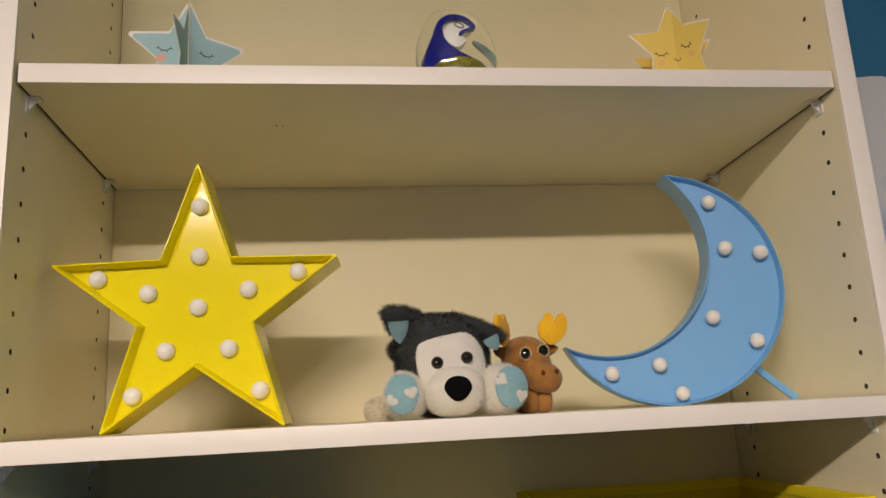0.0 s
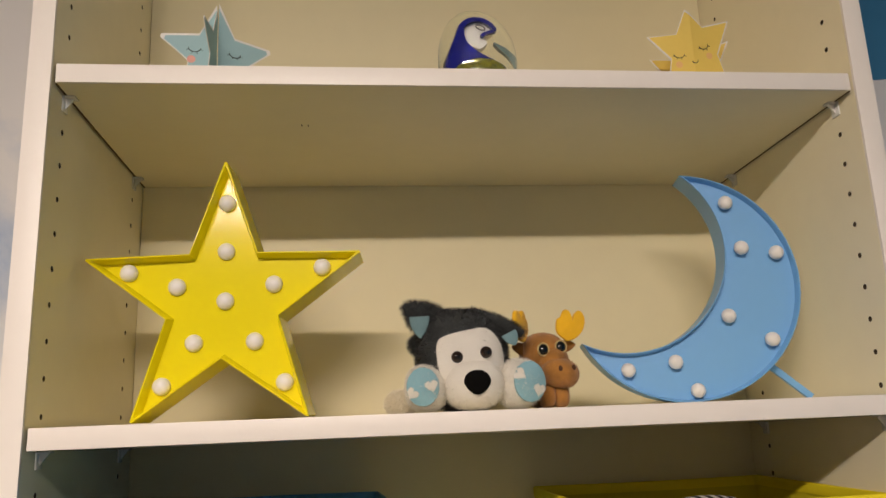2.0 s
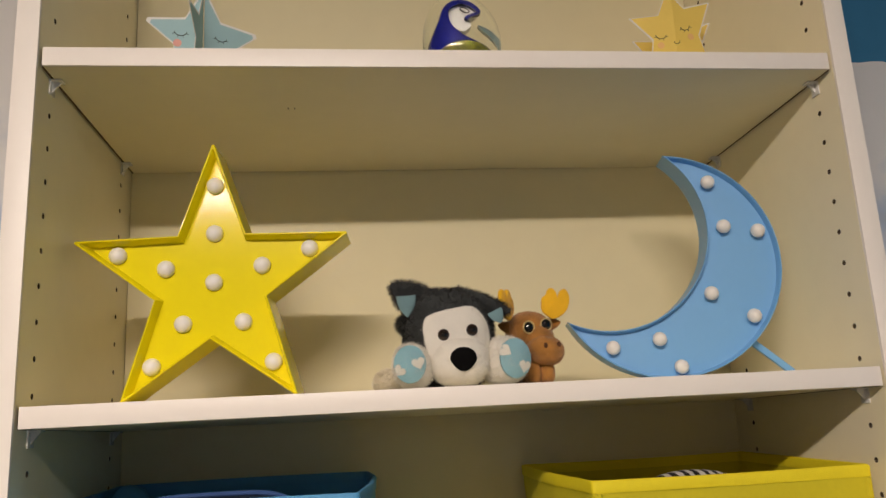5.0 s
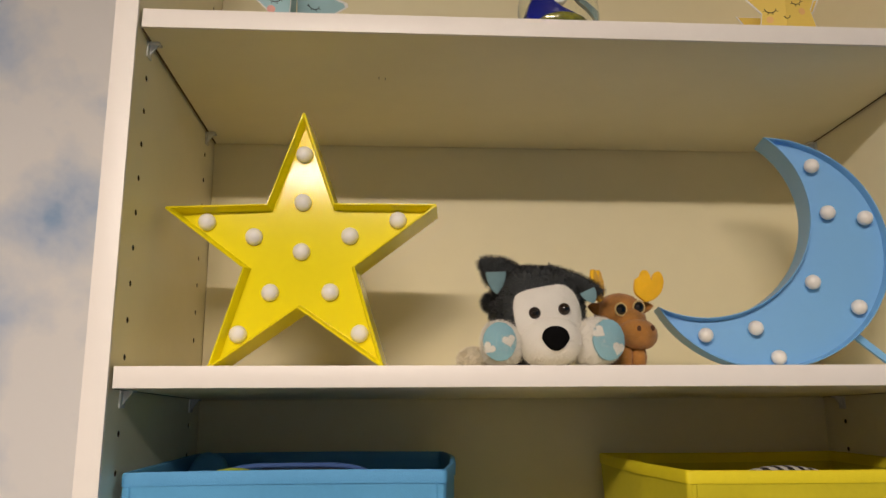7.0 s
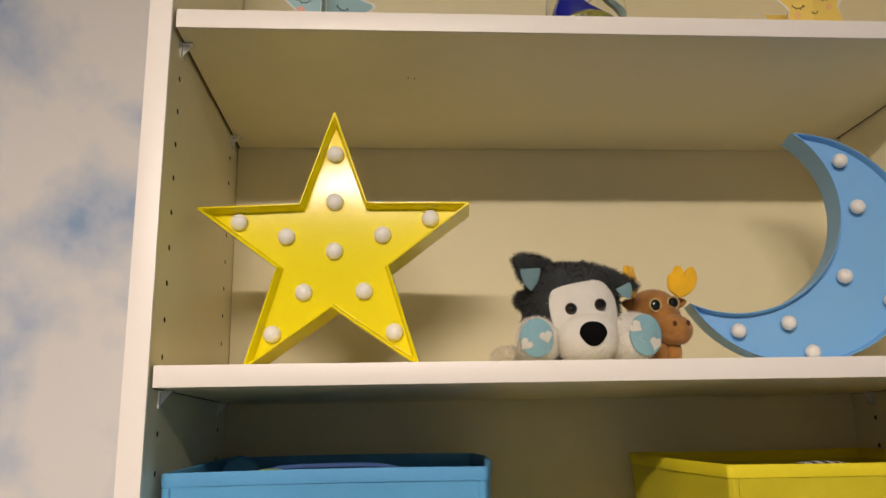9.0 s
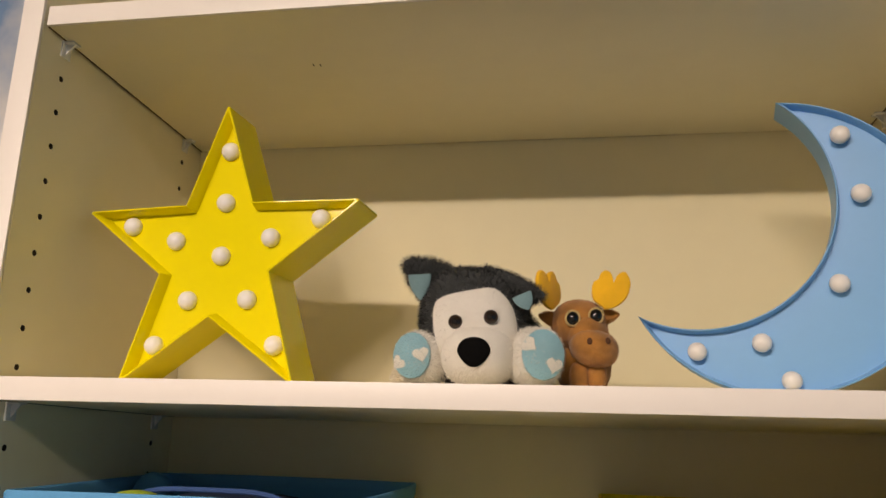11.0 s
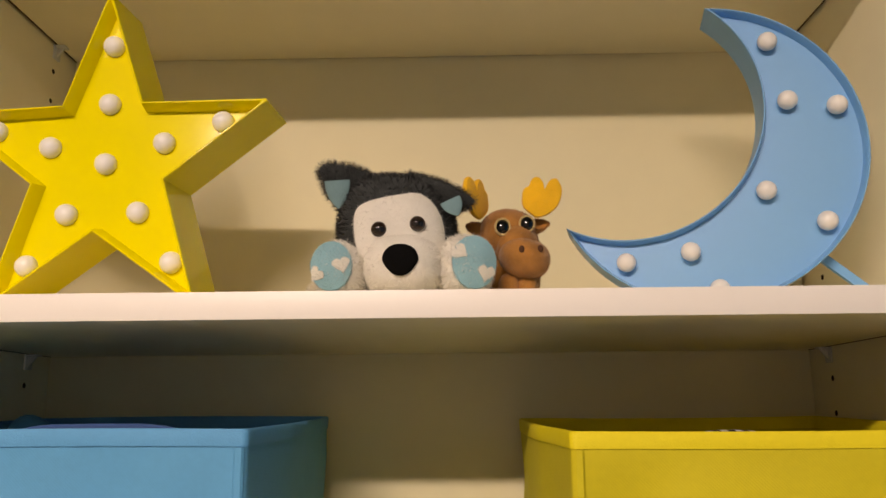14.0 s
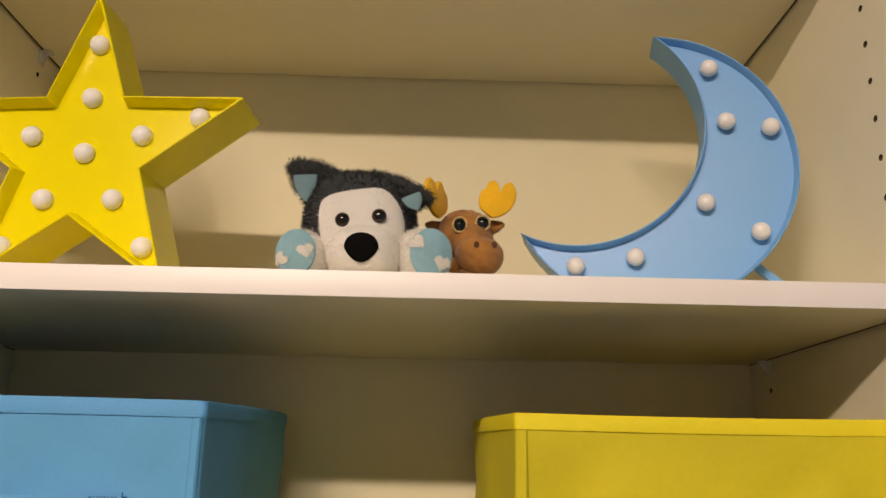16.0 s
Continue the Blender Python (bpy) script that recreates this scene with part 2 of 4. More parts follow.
class Geo:
    """Points and faces of one mesh, in world metres. soft: normals of the points that are given."""

    def __init__(self):
        self.v, self.f, self.n = [], [], {}

    def add(self, verts, faces):
        k = len(self.v)
        self.v += [tuple(p) for p in verts]
        self.f += [tuple(i + k for i in q) for q in faces]
        return self

    def box(self, x0, x1, y0, y1, z0, z1, bevel=0.0008):
        bm = bmesh.new()
        bmesh.ops.create_cube(bm, size=1)
        for p in bm.verts:
            p.co = (x0 + (p.co.x + 0.5) * (x1 - x0), y0 + (p.co.y + 0.5) * (y1 - y0), z0 + (p.co.z + 0.5) * (z1 - z0))
        if bevel:
            bmesh.ops.bevel(bm, geom=bm.edges[:], offset=bevel, segments=2, affect="EDGES", profile=0.6)
        bm.verts.index_update()
        self.add([p.co[:] for p in bm.verts], [[q.index for q in f.verts] for f in bm.faces])
        bm.free()
        return self

    def blob(self, c, r, p=2.0, seg=28, ring=18, m=None, warp=None):
        """An ellipsoid, squarer as p grows. m: turn about its middle."""
        vs, fs = [], []
        for i in range(ring + 1):
            a = math.pi * i / ring - math.pi / 2
            for j in range(seg):
                b = 2 * math.pi * j / seg
                d = Vector((math.cos(a) * math.cos(b), math.cos(a) * math.sin(b), math.sin(a)))
                k = (abs(d.x) ** p + abs(d.y) ** p + abs(d.z) ** p) ** (-1 / p)
                q = Vector((d.x * k * r[0], d.y * k * r[1], d.z * k * r[2]))
                if warp:
                    q = warp(q)
                if m:
                    q = m @ q
                vs.append(Vector(c) + q)
        for i in range(ring):
            for j in range(seg):
                fs.append((i * seg + j, i * seg + (j + 1) % seg, (i + 1) * seg + (j + 1) % seg, (i + 1) * seg + j))
        return self.add(vs, fs)

    def tube(self, path, r, seg=8, closed=False):
        path = [Vector(p) for p in path]
        vs, fs, n = [], [], len(path)
        for i, p in enumerate(path):
            a, b = path[i - 1 if i or closed else 0], path[(i + 1) % n if closed else min(i + 1, n - 1)]
            t = (b - a).normalized()
            s = t.cross(Vector((0.13, 0.31, 0.94))).normalized()
            u = s.cross(t)
            rr = r[i] if isinstance(r, (list, tuple)) else r
            vs += [p + rr * (math.cos(2 * math.pi * k / seg) * s + math.sin(2 * math.pi * k / seg) * u) for k in range(seg)]
        for i in range(n if closed else n - 1):
            for k in range(seg):
                fs.append((i * seg + k, i * seg + (k + 1) % seg, (i + 1) % n * seg + (k + 1) % seg, (i + 1) % n * seg + k))
        if not closed:
            fs += [tuple(range(seg))[::-1], tuple(range((n - 1) * seg, n * seg))]
        return self.add(vs, fs)

    def rings(self, rings, caps=True):
        """A skin over rings of equal count."""
        n, vs, fs = len(rings[0]), [p for r in rings for p in r], []
        for i in range(len(rings) - 1):
            for k in range(n):
                fs.append((i * n + k, i * n + (k + 1) % n, (i + 1) * n + (k + 1) % n, (i + 1) * n + k))
        if caps:
            fs += [tuple(range(n))[::-1], tuple(range((len(rings) - 1) * n, len(rings) * n))]
        return self.add(vs, fs)

    def fur(self, count, length, width, droop=0.25, wild=0.45, keep=None, mess=None):
        """Short strands over the skin that is there, each shaded much like the skin below it where mess is given."""
        tri, area = [], []
        for f in self.f:
            for k in range(1, len(f) - 1):
                a, b, c = (Vector(self.v[i]) for i in (f[0], f[k], f[k + 1]))
                n = (b - a).cross(c - a)
                if n.length > 1e-12:
                    tri.append((a, b, c, n.normalized()))
                    area.append(n.length)
        rnd = random.Random(count)
        mid = sum((t[0] for t in tri), Vector()) / len(tri)
        for a, b, c, n in rnd.choices(tri, area, k=count):
            u, w = rnd.random(), rnd.random()
            if u + w > 1:
                u, w = 1 - u, 1 - w
            p = a + u * (b - a) + w * (c - a)
            if n.dot(p - mid) < 0:
                n = -n
            if keep and not keep(p):
                continue
            d = (n + wild * Vector((rnd.gauss(0, 1), rnd.gauss(0, 1), rnd.gauss(0, 1))) + Vector((0, -0.1, -droop))).normalized()
            if d.dot(n) < 0.15:
                d = (d + n).normalized()
            s = d.cross(n + 0.35 * Vector((rnd.gauss(0, 1), rnd.gauss(0, 1), rnd.gauss(0, 1)))).normalized() * width * 0.5
            ll = length * rnd.uniform(0.55, 1.15)
            bend = p + d * ll * 0.6
            tip = p + d * ll + Vector((0, 0, -droop * 0.3 * ll))
            k = len(self.v)
            if (2 * s).cross(d).dot(n) < 0:
                s = -s
            p = p - n * 0.0006
            self.v += [tuple(p - s), tuple(p + s), tuple(bend - s * 0.7), tuple(bend + s * 0.7), tuple(tip)]
            self.f += [(k, k + 1, k + 3, k + 2), (k + 2, k + 3, k + 4)]
            if mess is None:
                continue
            nv = (n + mess * Vector((rnd.gauss(0, 1), rnd.gauss(0, 1), rnd.gauss(0, 1)))).normalized()
            for i in range(5):
                self.n[k + i] = tuple(nv)
        return self


def thing(name, at, label, category, group="", kind=""):
    ob = new(name)
    ob.location = at
    ob.empty_display_size = 0.02
    BASE[ob.name] = Vector(at)
    return tagged(ob, label, category, group, kind)


def part(name, geo, material, parent=None, label="", smooth=True, sharp=35):
    """One mesh object from points in world metres, under a thing or a part."""
    base = BASE[parent.name] if parent else Vector()
    me = bpy.data.meshes.new(name)
    me.from_pydata([tuple(Vector(p) - base) for p in geo.v], [], geo.f)
    me.materials.append(material)
    bm = bmesh.new()
    bm.from_mesh(me)
    if not geo.n:
        bmesh.ops.recalc_face_normals(bm, faces=bm.faces[:])
        for e in bm.edges:
            e.smooth = len(e.link_faces) == 2 and e.calc_face_angle(0) < radians(sharp)
    for f in bm.faces:
        f.smooth = smooth
    bm.to_mesh(me)
    bm.free()
    if geo.n:
        me.update()
        normals = [tuple(q.vector) for q in me.vertex_normals]
        for i, q in geo.n.items():
            normals[i] = q
        me.normals_split_custom_set_from_vertices(normals)
    ob = new(name, me)
    if parent:
        ob.parent = parent
    BASE[ob.name] = base
    return tagged(ob, label)


def structure(name, geo, material, label, category):
    ob = part(name, geo, material, None, label)
    return tagged(ob, label, category, kind="structure")


# ---- room ----
# floor, ceiling and grey walls are unseen; their tones set the bounced light
structure("floor", Geo().box(-2.2, 2.2, -3.0, 0.4, -0.1, 0.0, 0), M_FLOOR, "dark taupe carpeted floor of the room", "floor")
structure("ceiling", Geo().box(-2.2, 2.2, -3.0, 0.4, 2.45, 2.55, 0), M_ROOM, "plain grey painted ceiling", "ceiling")
structure("wall_north", Geo().box(-2.2, 2.2, 0.302, 0.4, 0.0, 2.45, 0), M_BLUEWALL, "deep blue painted wall behind the bookcase", "wall")
structure("wall_south", Geo().box(-2.2, 2.2, -3.1, -3.0, 0.0, 2.45, 0), M_ROOM, "plain grey painted wall", "wall")
structure("wall_west", Geo().box(-2.3, -2.2, -3.0, 0.4, 0.0, 2.45, 0), M_ROOM, "plain grey painted wall", "wall")
# out of view, added to bounce cool light onto the left side panel
structure("wall_east", Geo().box(1.5, 1.6, -3.0, 0.4, 0.0, 2.45, 0), M_BLUEWALL, "plain deep blue painted wall", "wall")


def mural(x0, x1, z0, z1):
    """A pasted paper sheet with a slightly wavy top edge and shallow creases."""
    nx, nz, g = 80, 60, Geo()
    vs = []
    for k in range(nz + 1):
        for i in range(nx + 1):
            x = x0 + (x1 - x0) * i / nx
            top = z1 + 0.0035 * math.sin(31 * x) + 0.002 * math.sin(83 * x + 1)
            z = z0 + (top - z0) * k / nz
            y = 0.3010 - 0.0012 * max(0.0, noise.noise((x * 6, z * 5, 3.0))) - 0.0025 * max(0, 1 - abs(z - 1.70 - 0.2 * (x - 0.6)) / 0.012) * (x > 0)
            vs.append((x, y, z))
    w = nx + 1
    g.add(vs, [(k * w + i, k * w + i + 1, (k + 1) * w + i + 1, (k + 1) * w + i) for k in range(nz) for i in range(nx)])
    return g


structure("wall_mural", mural(-2.19, 0.0, 0.05, 2.4), M_CLOUD, "pasted paper mural of white clouds on blue sky", "wall mural")
structure("wall_mural", mural(0.004, 1.49, 0.05, 1.905), M_OVERCAST, "pasted cloud paper mural ending below blue painted wall", "wall mural")

# ---- bookcase ----
ZM, ZU = 1.450, 1.769
INNER, OUTER, BACK = 0.384, 0.404, 0.290
case = thing("bookcase", (0, 0.14, 0), "tall cream melamine bookcase with white edges against the mural wall", "bookcase")


def side_panel(sign):
    """A side with two rows of drilled peg holes, 32 mm apart."""
    g, cups, r = Geo(), [], 0.0028
    xi, xo = sign * INNER, sign * OUTER
    y0, y1, z0, z1 = 0.0, 0.298, 0.0, 2.37
    cols = [(0.031 - 0.008, 0.031 + 0.008), (0.250 - 0.008, 0.250 + 0.008)]
    first = 1.427 - 0.032 * 38
    rows = [first + 0.032 * k for k in range(67)]
    top, bot = rows[-1] + 0.016, rows[0] - 0.016
    quad = lambda ya, yb, za, zb, x=xi: g.add([(x, ya, za), (x, yb, za), (x, yb, zb), (x, ya, zb)], [(0, 1, 2, 3)])
    ys = [y0, cols[0][0], cols[0][1], cols[1][0], cols[1][1], y1]
    for a, b in ((ys[0], ys[1]), (ys[2], ys[3]), (ys[4], ys[5])):
        quad(a, b, bot, top)
    quad(y0, y1, z0, bot)
    quad(y0, y1, top, z1)
    for ya, yb in cols:
        c = (ya + yb) / 2
        for z in rows:
            sq = [(ya, z - 0.016), (c, z - 0.016), (yb, z - 0.016), (yb, z), (yb, z + 0.016), (c, z + 0.016), (ya, z + 0.016), (ya, z)]
            ang = [225, 270, 315, 0, 45, 90, 135, 180]
            hole = [(c + r * math.cos(radians(a)), z + r * math.sin(radians(a))) for a in ang]
            vs = [(xi, *p) for p in sq] + [(xi, *p) for p in hole] + [(xi + sign * 0.009, *p) for p in hole]
            fs = [(i, (i + 1) % 8, 8 + (i + 1) % 8, 8 + i) for i in range(8)]
            g.add(vs[:16], fs)
            cups.append((c, z))
    quad(y0, y1, z0, z1, xo)
    g.add([(xi, y0, z0), (xo, y0, z0), (xo, y0, z1), (xi, y0, z1), (xi, y1, z0), (xo, y1, z0), (xo, y1, z1), (xi, y1, z1)],
          [(0, 1, 2, 3), (4, 5, 6, 7), (0, 1, 5, 4), (3, 2, 6, 7)])
    ob = part("side_panel", g, M_SIDE, case, "cream side panel drilled with peg holes", smooth=False)
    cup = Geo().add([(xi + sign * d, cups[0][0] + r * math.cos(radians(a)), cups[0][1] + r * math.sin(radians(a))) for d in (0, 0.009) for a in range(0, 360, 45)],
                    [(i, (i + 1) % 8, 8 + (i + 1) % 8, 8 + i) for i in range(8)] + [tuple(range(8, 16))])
    # chipboard cups coloured near-black: the shade inside the holes is painted in
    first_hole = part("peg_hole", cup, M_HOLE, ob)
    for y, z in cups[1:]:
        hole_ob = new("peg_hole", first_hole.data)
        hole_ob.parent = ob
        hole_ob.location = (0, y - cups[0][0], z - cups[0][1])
    a, b = sorted((xi, xo))
    part("edge_strip", Geo().box(a, b, -0.0035, -0.0002, z0, z1, 0.0006), M_EDGE, ob, "white front edge strip")
    return ob


side_panel(-1)
side_panel(1)
part("back_panel", Geo().box(-INNER + 0.0009, INNER - 0.0009, BACK, BACK + 0.004, 0.08, 2.352, 0), M_CREAM, case)
part("top_panel", Geo().box(-INNER, INNER, 0.0, BACK, 2.352, 2.37), M_SIDE, case)
part("plinth", Geo().box(-INNER, INNER, 0.02, 0.036, 0.0, 0.08), M_EDGE, case)


def shelf_pin(x, y, z, parent):
    """A moulded peg: wall plate, gusset and the tab below the board."""
    s = 1 if x > 0 else -1
    g = Geo()
    a, b = sorted((x, x - s * 0.0016))
    g.box(a, b, y - 0.006, y + 0.006, z - 0.015, z - 0.0002, 0.0004)
    a, b = sorted((x - s * 0.0016, x - s * 0.011))
    g.box(a, b, y - 0.005, y + 0.005, z - 0.0022, z - 0.0002, 0.0004)
    g.add([(x - s * 0.0016, y + q, z - 0.0022) for q in (-0.001, 0.001)] + [(x - s * 0.0016, y + q, z - 0.012) for q in (-0.001, 0.001)] +
          [(x - s * 0.0095, y + q, z - 0.0022) for q in (-0.001, 0.001)], [(0, 2, 4), (1, 5, 3), (0, 1, 3, 2), (2, 3, 5, 4), (0, 4, 5, 1)])
    return part("shelf_pin", g, M_PIN, parent, "clear white plastic peg")


def shelf(z, half=0.3812, pins=True):
    wide = half - 0.0005 if pins else half
    board = Geo().box(-wide, wide, 0.0035, BACK - 0.002, z - 0.018, z, 0.0005)
    if pins:  # the boards hang a little lower at the back
        board.v = [(x, y, v - 0.0085 * (y - 0.0035) / BACK if v < z - 0.009 else v) for x, y, v in board.v]
    ob = part("shelf", board, M_SIDE, case)
    part("edge_strip", Geo().box(-half, half, 0.0, 0.0033, z - 0.018, z, 0.0006), M_EDGE, ob, "white front edge strip")
    for sx in (-1, 1) if pins else ():
        # brown strip at the board end stands in for the shadowed gap there
        a, b = sorted((sx * (half - 0.0004), sx * (half + 0.0010)))
        gap_strip = Geo().box(a, b, 0.0035, BACK - 0.002, z - 0.0184, z - 0.0005, 0)
        gap_strip.v = [(x, y, v - 0.0085 * (y - 0.0035) / BACK if v < z - 0.009 else v) for x, y, v in gap_strip.v]
        part("end_gap_shade", gap_strip, M_ENDGAP, ob, "unfinished brown board end")
        for y in (0.031, 0.252):
            shelf_pin(sx * INNER, y, z - 0.018 - 0.0085 * y / BACK, ob)
    return ob


ZB = 1.082
boards = [shelf(z) for z in (ZU, ZM, ZB, 0.73, 0.41)]
for dx, dy in ((-0.0035, 0.0), (0.0030, 0.001)):
    part("drill_mark", Geo().box(-0.1678 + dx, -0.1670 + dx, 0.0910 + dy, 0.0945 + dy, ZU - 0.0212, ZU - 0.0200, 0), M_HOLE, boards[0], "tiny dark drill mark")
shelf(0.098, 0.384, False)


# ---- marquee lamps ----
def marquee(name, inner, centre, slope, bulbs, r, material, label, lip=0.0018, inset=0.0042, rim=-0.012, face=0.002, back=0.040, seat=0.0):
    """A shallow plastic tray letter with milky bulbs. inner(d): the outline set in by d, in (along, up) from the centre, and its faces; slope: dy/dx of its front."""
    k = math.sqrt(1 + slope * slope)
    ux, nn, c = Vector((1 / k, slope / k, 0)), Vector((-slope / k, 1 / k, 0)), Vector(centre)
    at = lambda p, w: c + ux * p[0] + Vector((0, 0, p[1])) + nn * w
    low = min(p[1] for p in inner(0)[0])
    lamp = thing(name, tuple(at((0, low), 0.01)), label, "marquee lamp")
    g = Geo()
    rows = [(0.002, back), (0.0, back - 0.002), (0.0, rim + 0.0008), (0.0006, rim), (lip - 0.0006, rim), (lip, rim + 0.0008), (inset, face)]
    g.rings([[at(p, w) for p in inner(d)[0]] for d, w in rows], False)
    for d, w in (rows[0], rows[-1]):
        g.add([at(p, w) for p in inner(d)[0]], inner(d)[1])
    body = part("shell", g, material, lamp, sharp=28)
    for u, v in bulbs:
        b = Geo().blob(at((u, v), seat), (r, r * 0.95, r), 2.0, 24, 16)
        part("bulb", b, M_BULB, lamp, "unlit milky white bulb")
    return lamp, at


R, Q = 0.1402, 0.0567
SC = (-0.2441, 0.0905, 1.5643)


def star_shape(d):
    """A five-pointed star with slightly blunted tips and its faces round the middle."""
    tip, k = R * 0.992, 1 - d / (R * Q * math.sin(radians(36)) / math.sqrt(R * R + Q * Q - 2 * R * Q * math.cos(radians(36))))
    pts, faces = [], []
    for i in range(5):
        a, b = radians(90 + 72 * i), radians(126 + 72 * i)
        t = Vector((-math.sin(a), math.cos(a))) * 0.0012 * (1 if d < 0.001 else 0.5)
        p = Vector((tip * math.cos(a), tip * math.sin(a))) * k
        pts += [tuple(p - t), tuple(p + t), (Q * k * math.cos(b), Q * k * math.sin(b))]
        faces.append(((3 * i - 1) % 15, 3 * i, 3 * i + 1, 3 * i + 2))
    faces.append(tuple((3 * i + 2) for i in range(5)))
    return pts, faces


star_bulbs = [(0.0, 0.0)]
for i in range(5):
    a = radians(90 + 72 * i)
    for rr in (0.0495, 0.0990):
        star_bulbs.append((rr * math.cos(a), rr * math.sin(a)))
star, star_at = marquee("star_lamp", star_shape, SC, -0.078, star_bulbs, 0.0085, M_YELLOW, "glossy yellow plastic star lamp with eleven unlit bulbs")

MC = (0.2231, 0.1048, 1.5690)


def crescent(d, n=44):
    """The crescent between two circles, set in by d, as strips from horn to horn."""
    o, ro, i, ri = Vector(MOON_OUT[:2]), MOON_OUT[2] - d, Vector(MOON_IN[:2]), MOON_IN[2] + d
    v = i - o
    c = v.length
    a = (ro * ro - ri * ri + c * c) / (2 * c)
    h = math.sqrt(ro * ro - a * a)
    m, s = o + v * (a / c), Vector((-v.y, v.x)) / c
    t1, t2 = m + s * h, m - s * h
    low, up = (t1, t2) if t1.y < t2.y else (t2, t1)
    arc = lambda q, c0: math.atan2(q.y - c0.y, q.x - c0.x)
    a0, a1, b0, b1 = arc(low, o), arc(up, o), arc(low, i), arc(up, i)
    a0 -= 2 * math.pi if a0 > a1 else 0
    b0 -= 2 * math.pi if b0 > b1 else 0
    outer = [(o.x + ro * math.cos(a0 + (a1 - a0) * k / n), o.y + ro * math.sin(a0 + (a1 - a0) * k / n)) for k in range(n + 1)]
    inside = [(i.x + ri * math.cos(b0 + (b1 - b0) * k / n), i.y + ri * math.sin(b0 + (b1 - b0) * k / n)) for k in range(1, n)]
    pts = outer + inside[::-1]
    back = lambda k: 2 * n + 0 - k  # the inner point that faces outer point k
    faces = [(0, 1, back(1))] + [(k, k + 1, back(k + 1), back(k)) for k in range(1, n - 1)] + [(n - 1, n, back(n - 1))]
    return pts, faces


MOON_OUT, MOON_IN = (0.0042, 0.0036, 0.1226), (-0.0545, 0.0428, 0.1082)
moon_bulbs = [(0.0610, 0.0921), (0.0719, 0.0412), (0.1074, 0.0340), (0.0505, -0.0311), (0.0919, -0.0577), (-0.0089, -0.0768), (-0.0585, -0.0833), (0.0108, -0.1069)]
moon, moon_at = marquee("moon_lamp", crescent, MC, -0.209, moon_bulbs, 0.0076, M_MOON, "matt sky-blue plastic crescent moon lamp with eight unlit bulbs", lip=0.0016, inset=0.0030, rim=0.0, face=0.0095, back=0.041, seat=0.003)
leg = Geo()
p0, p1 = moon_at((0.082, -0.074), 0.026), moon_at((0.131, -0.1180), 0.027)
dv = (p1 - p0).normalized()
sv = Vector((-dv.z, 0, dv.x))
leg.rings([[q + sv * a + Vector((0, b, 0)) for a, b in ((-0.0035, -0.002), (0.0035, -0.002), (0.0035, 0.002), (-0.0035, 0.002))] for q in (p0, p1)])
part("stand_leg", leg, M_MOON, moon, "narrow blue prop leg")


# ---- storage bins ----
def rounded(poly, r, n=5):
    """A closed outline with its corners rounded by r."""
    out, m = [], len(poly)
    for i in range(m):
        a, b, c = (Vector(poly[k % m]) for k in (i - 1, i, i + 1))
        p, q = b + (a - b).normalized() * r, b + (c - b).normalized() * r
        out += [tuple((1 - t) ** 2 * p + 2 * t * (1 - t) * b + t * t * q) for t in (k / n for k in range(n + 1))]
    return out


def resample(poly, step):
    out, m = [], len(poly)
    for i in range(m):
        a, b = Vector(poly[i]), Vector(poly[(i + 1) % m])
        k = max(1, round((b - a).length / step))
        out += [tuple(a + (b - a) * j / k) for j in range(k)]
    return out


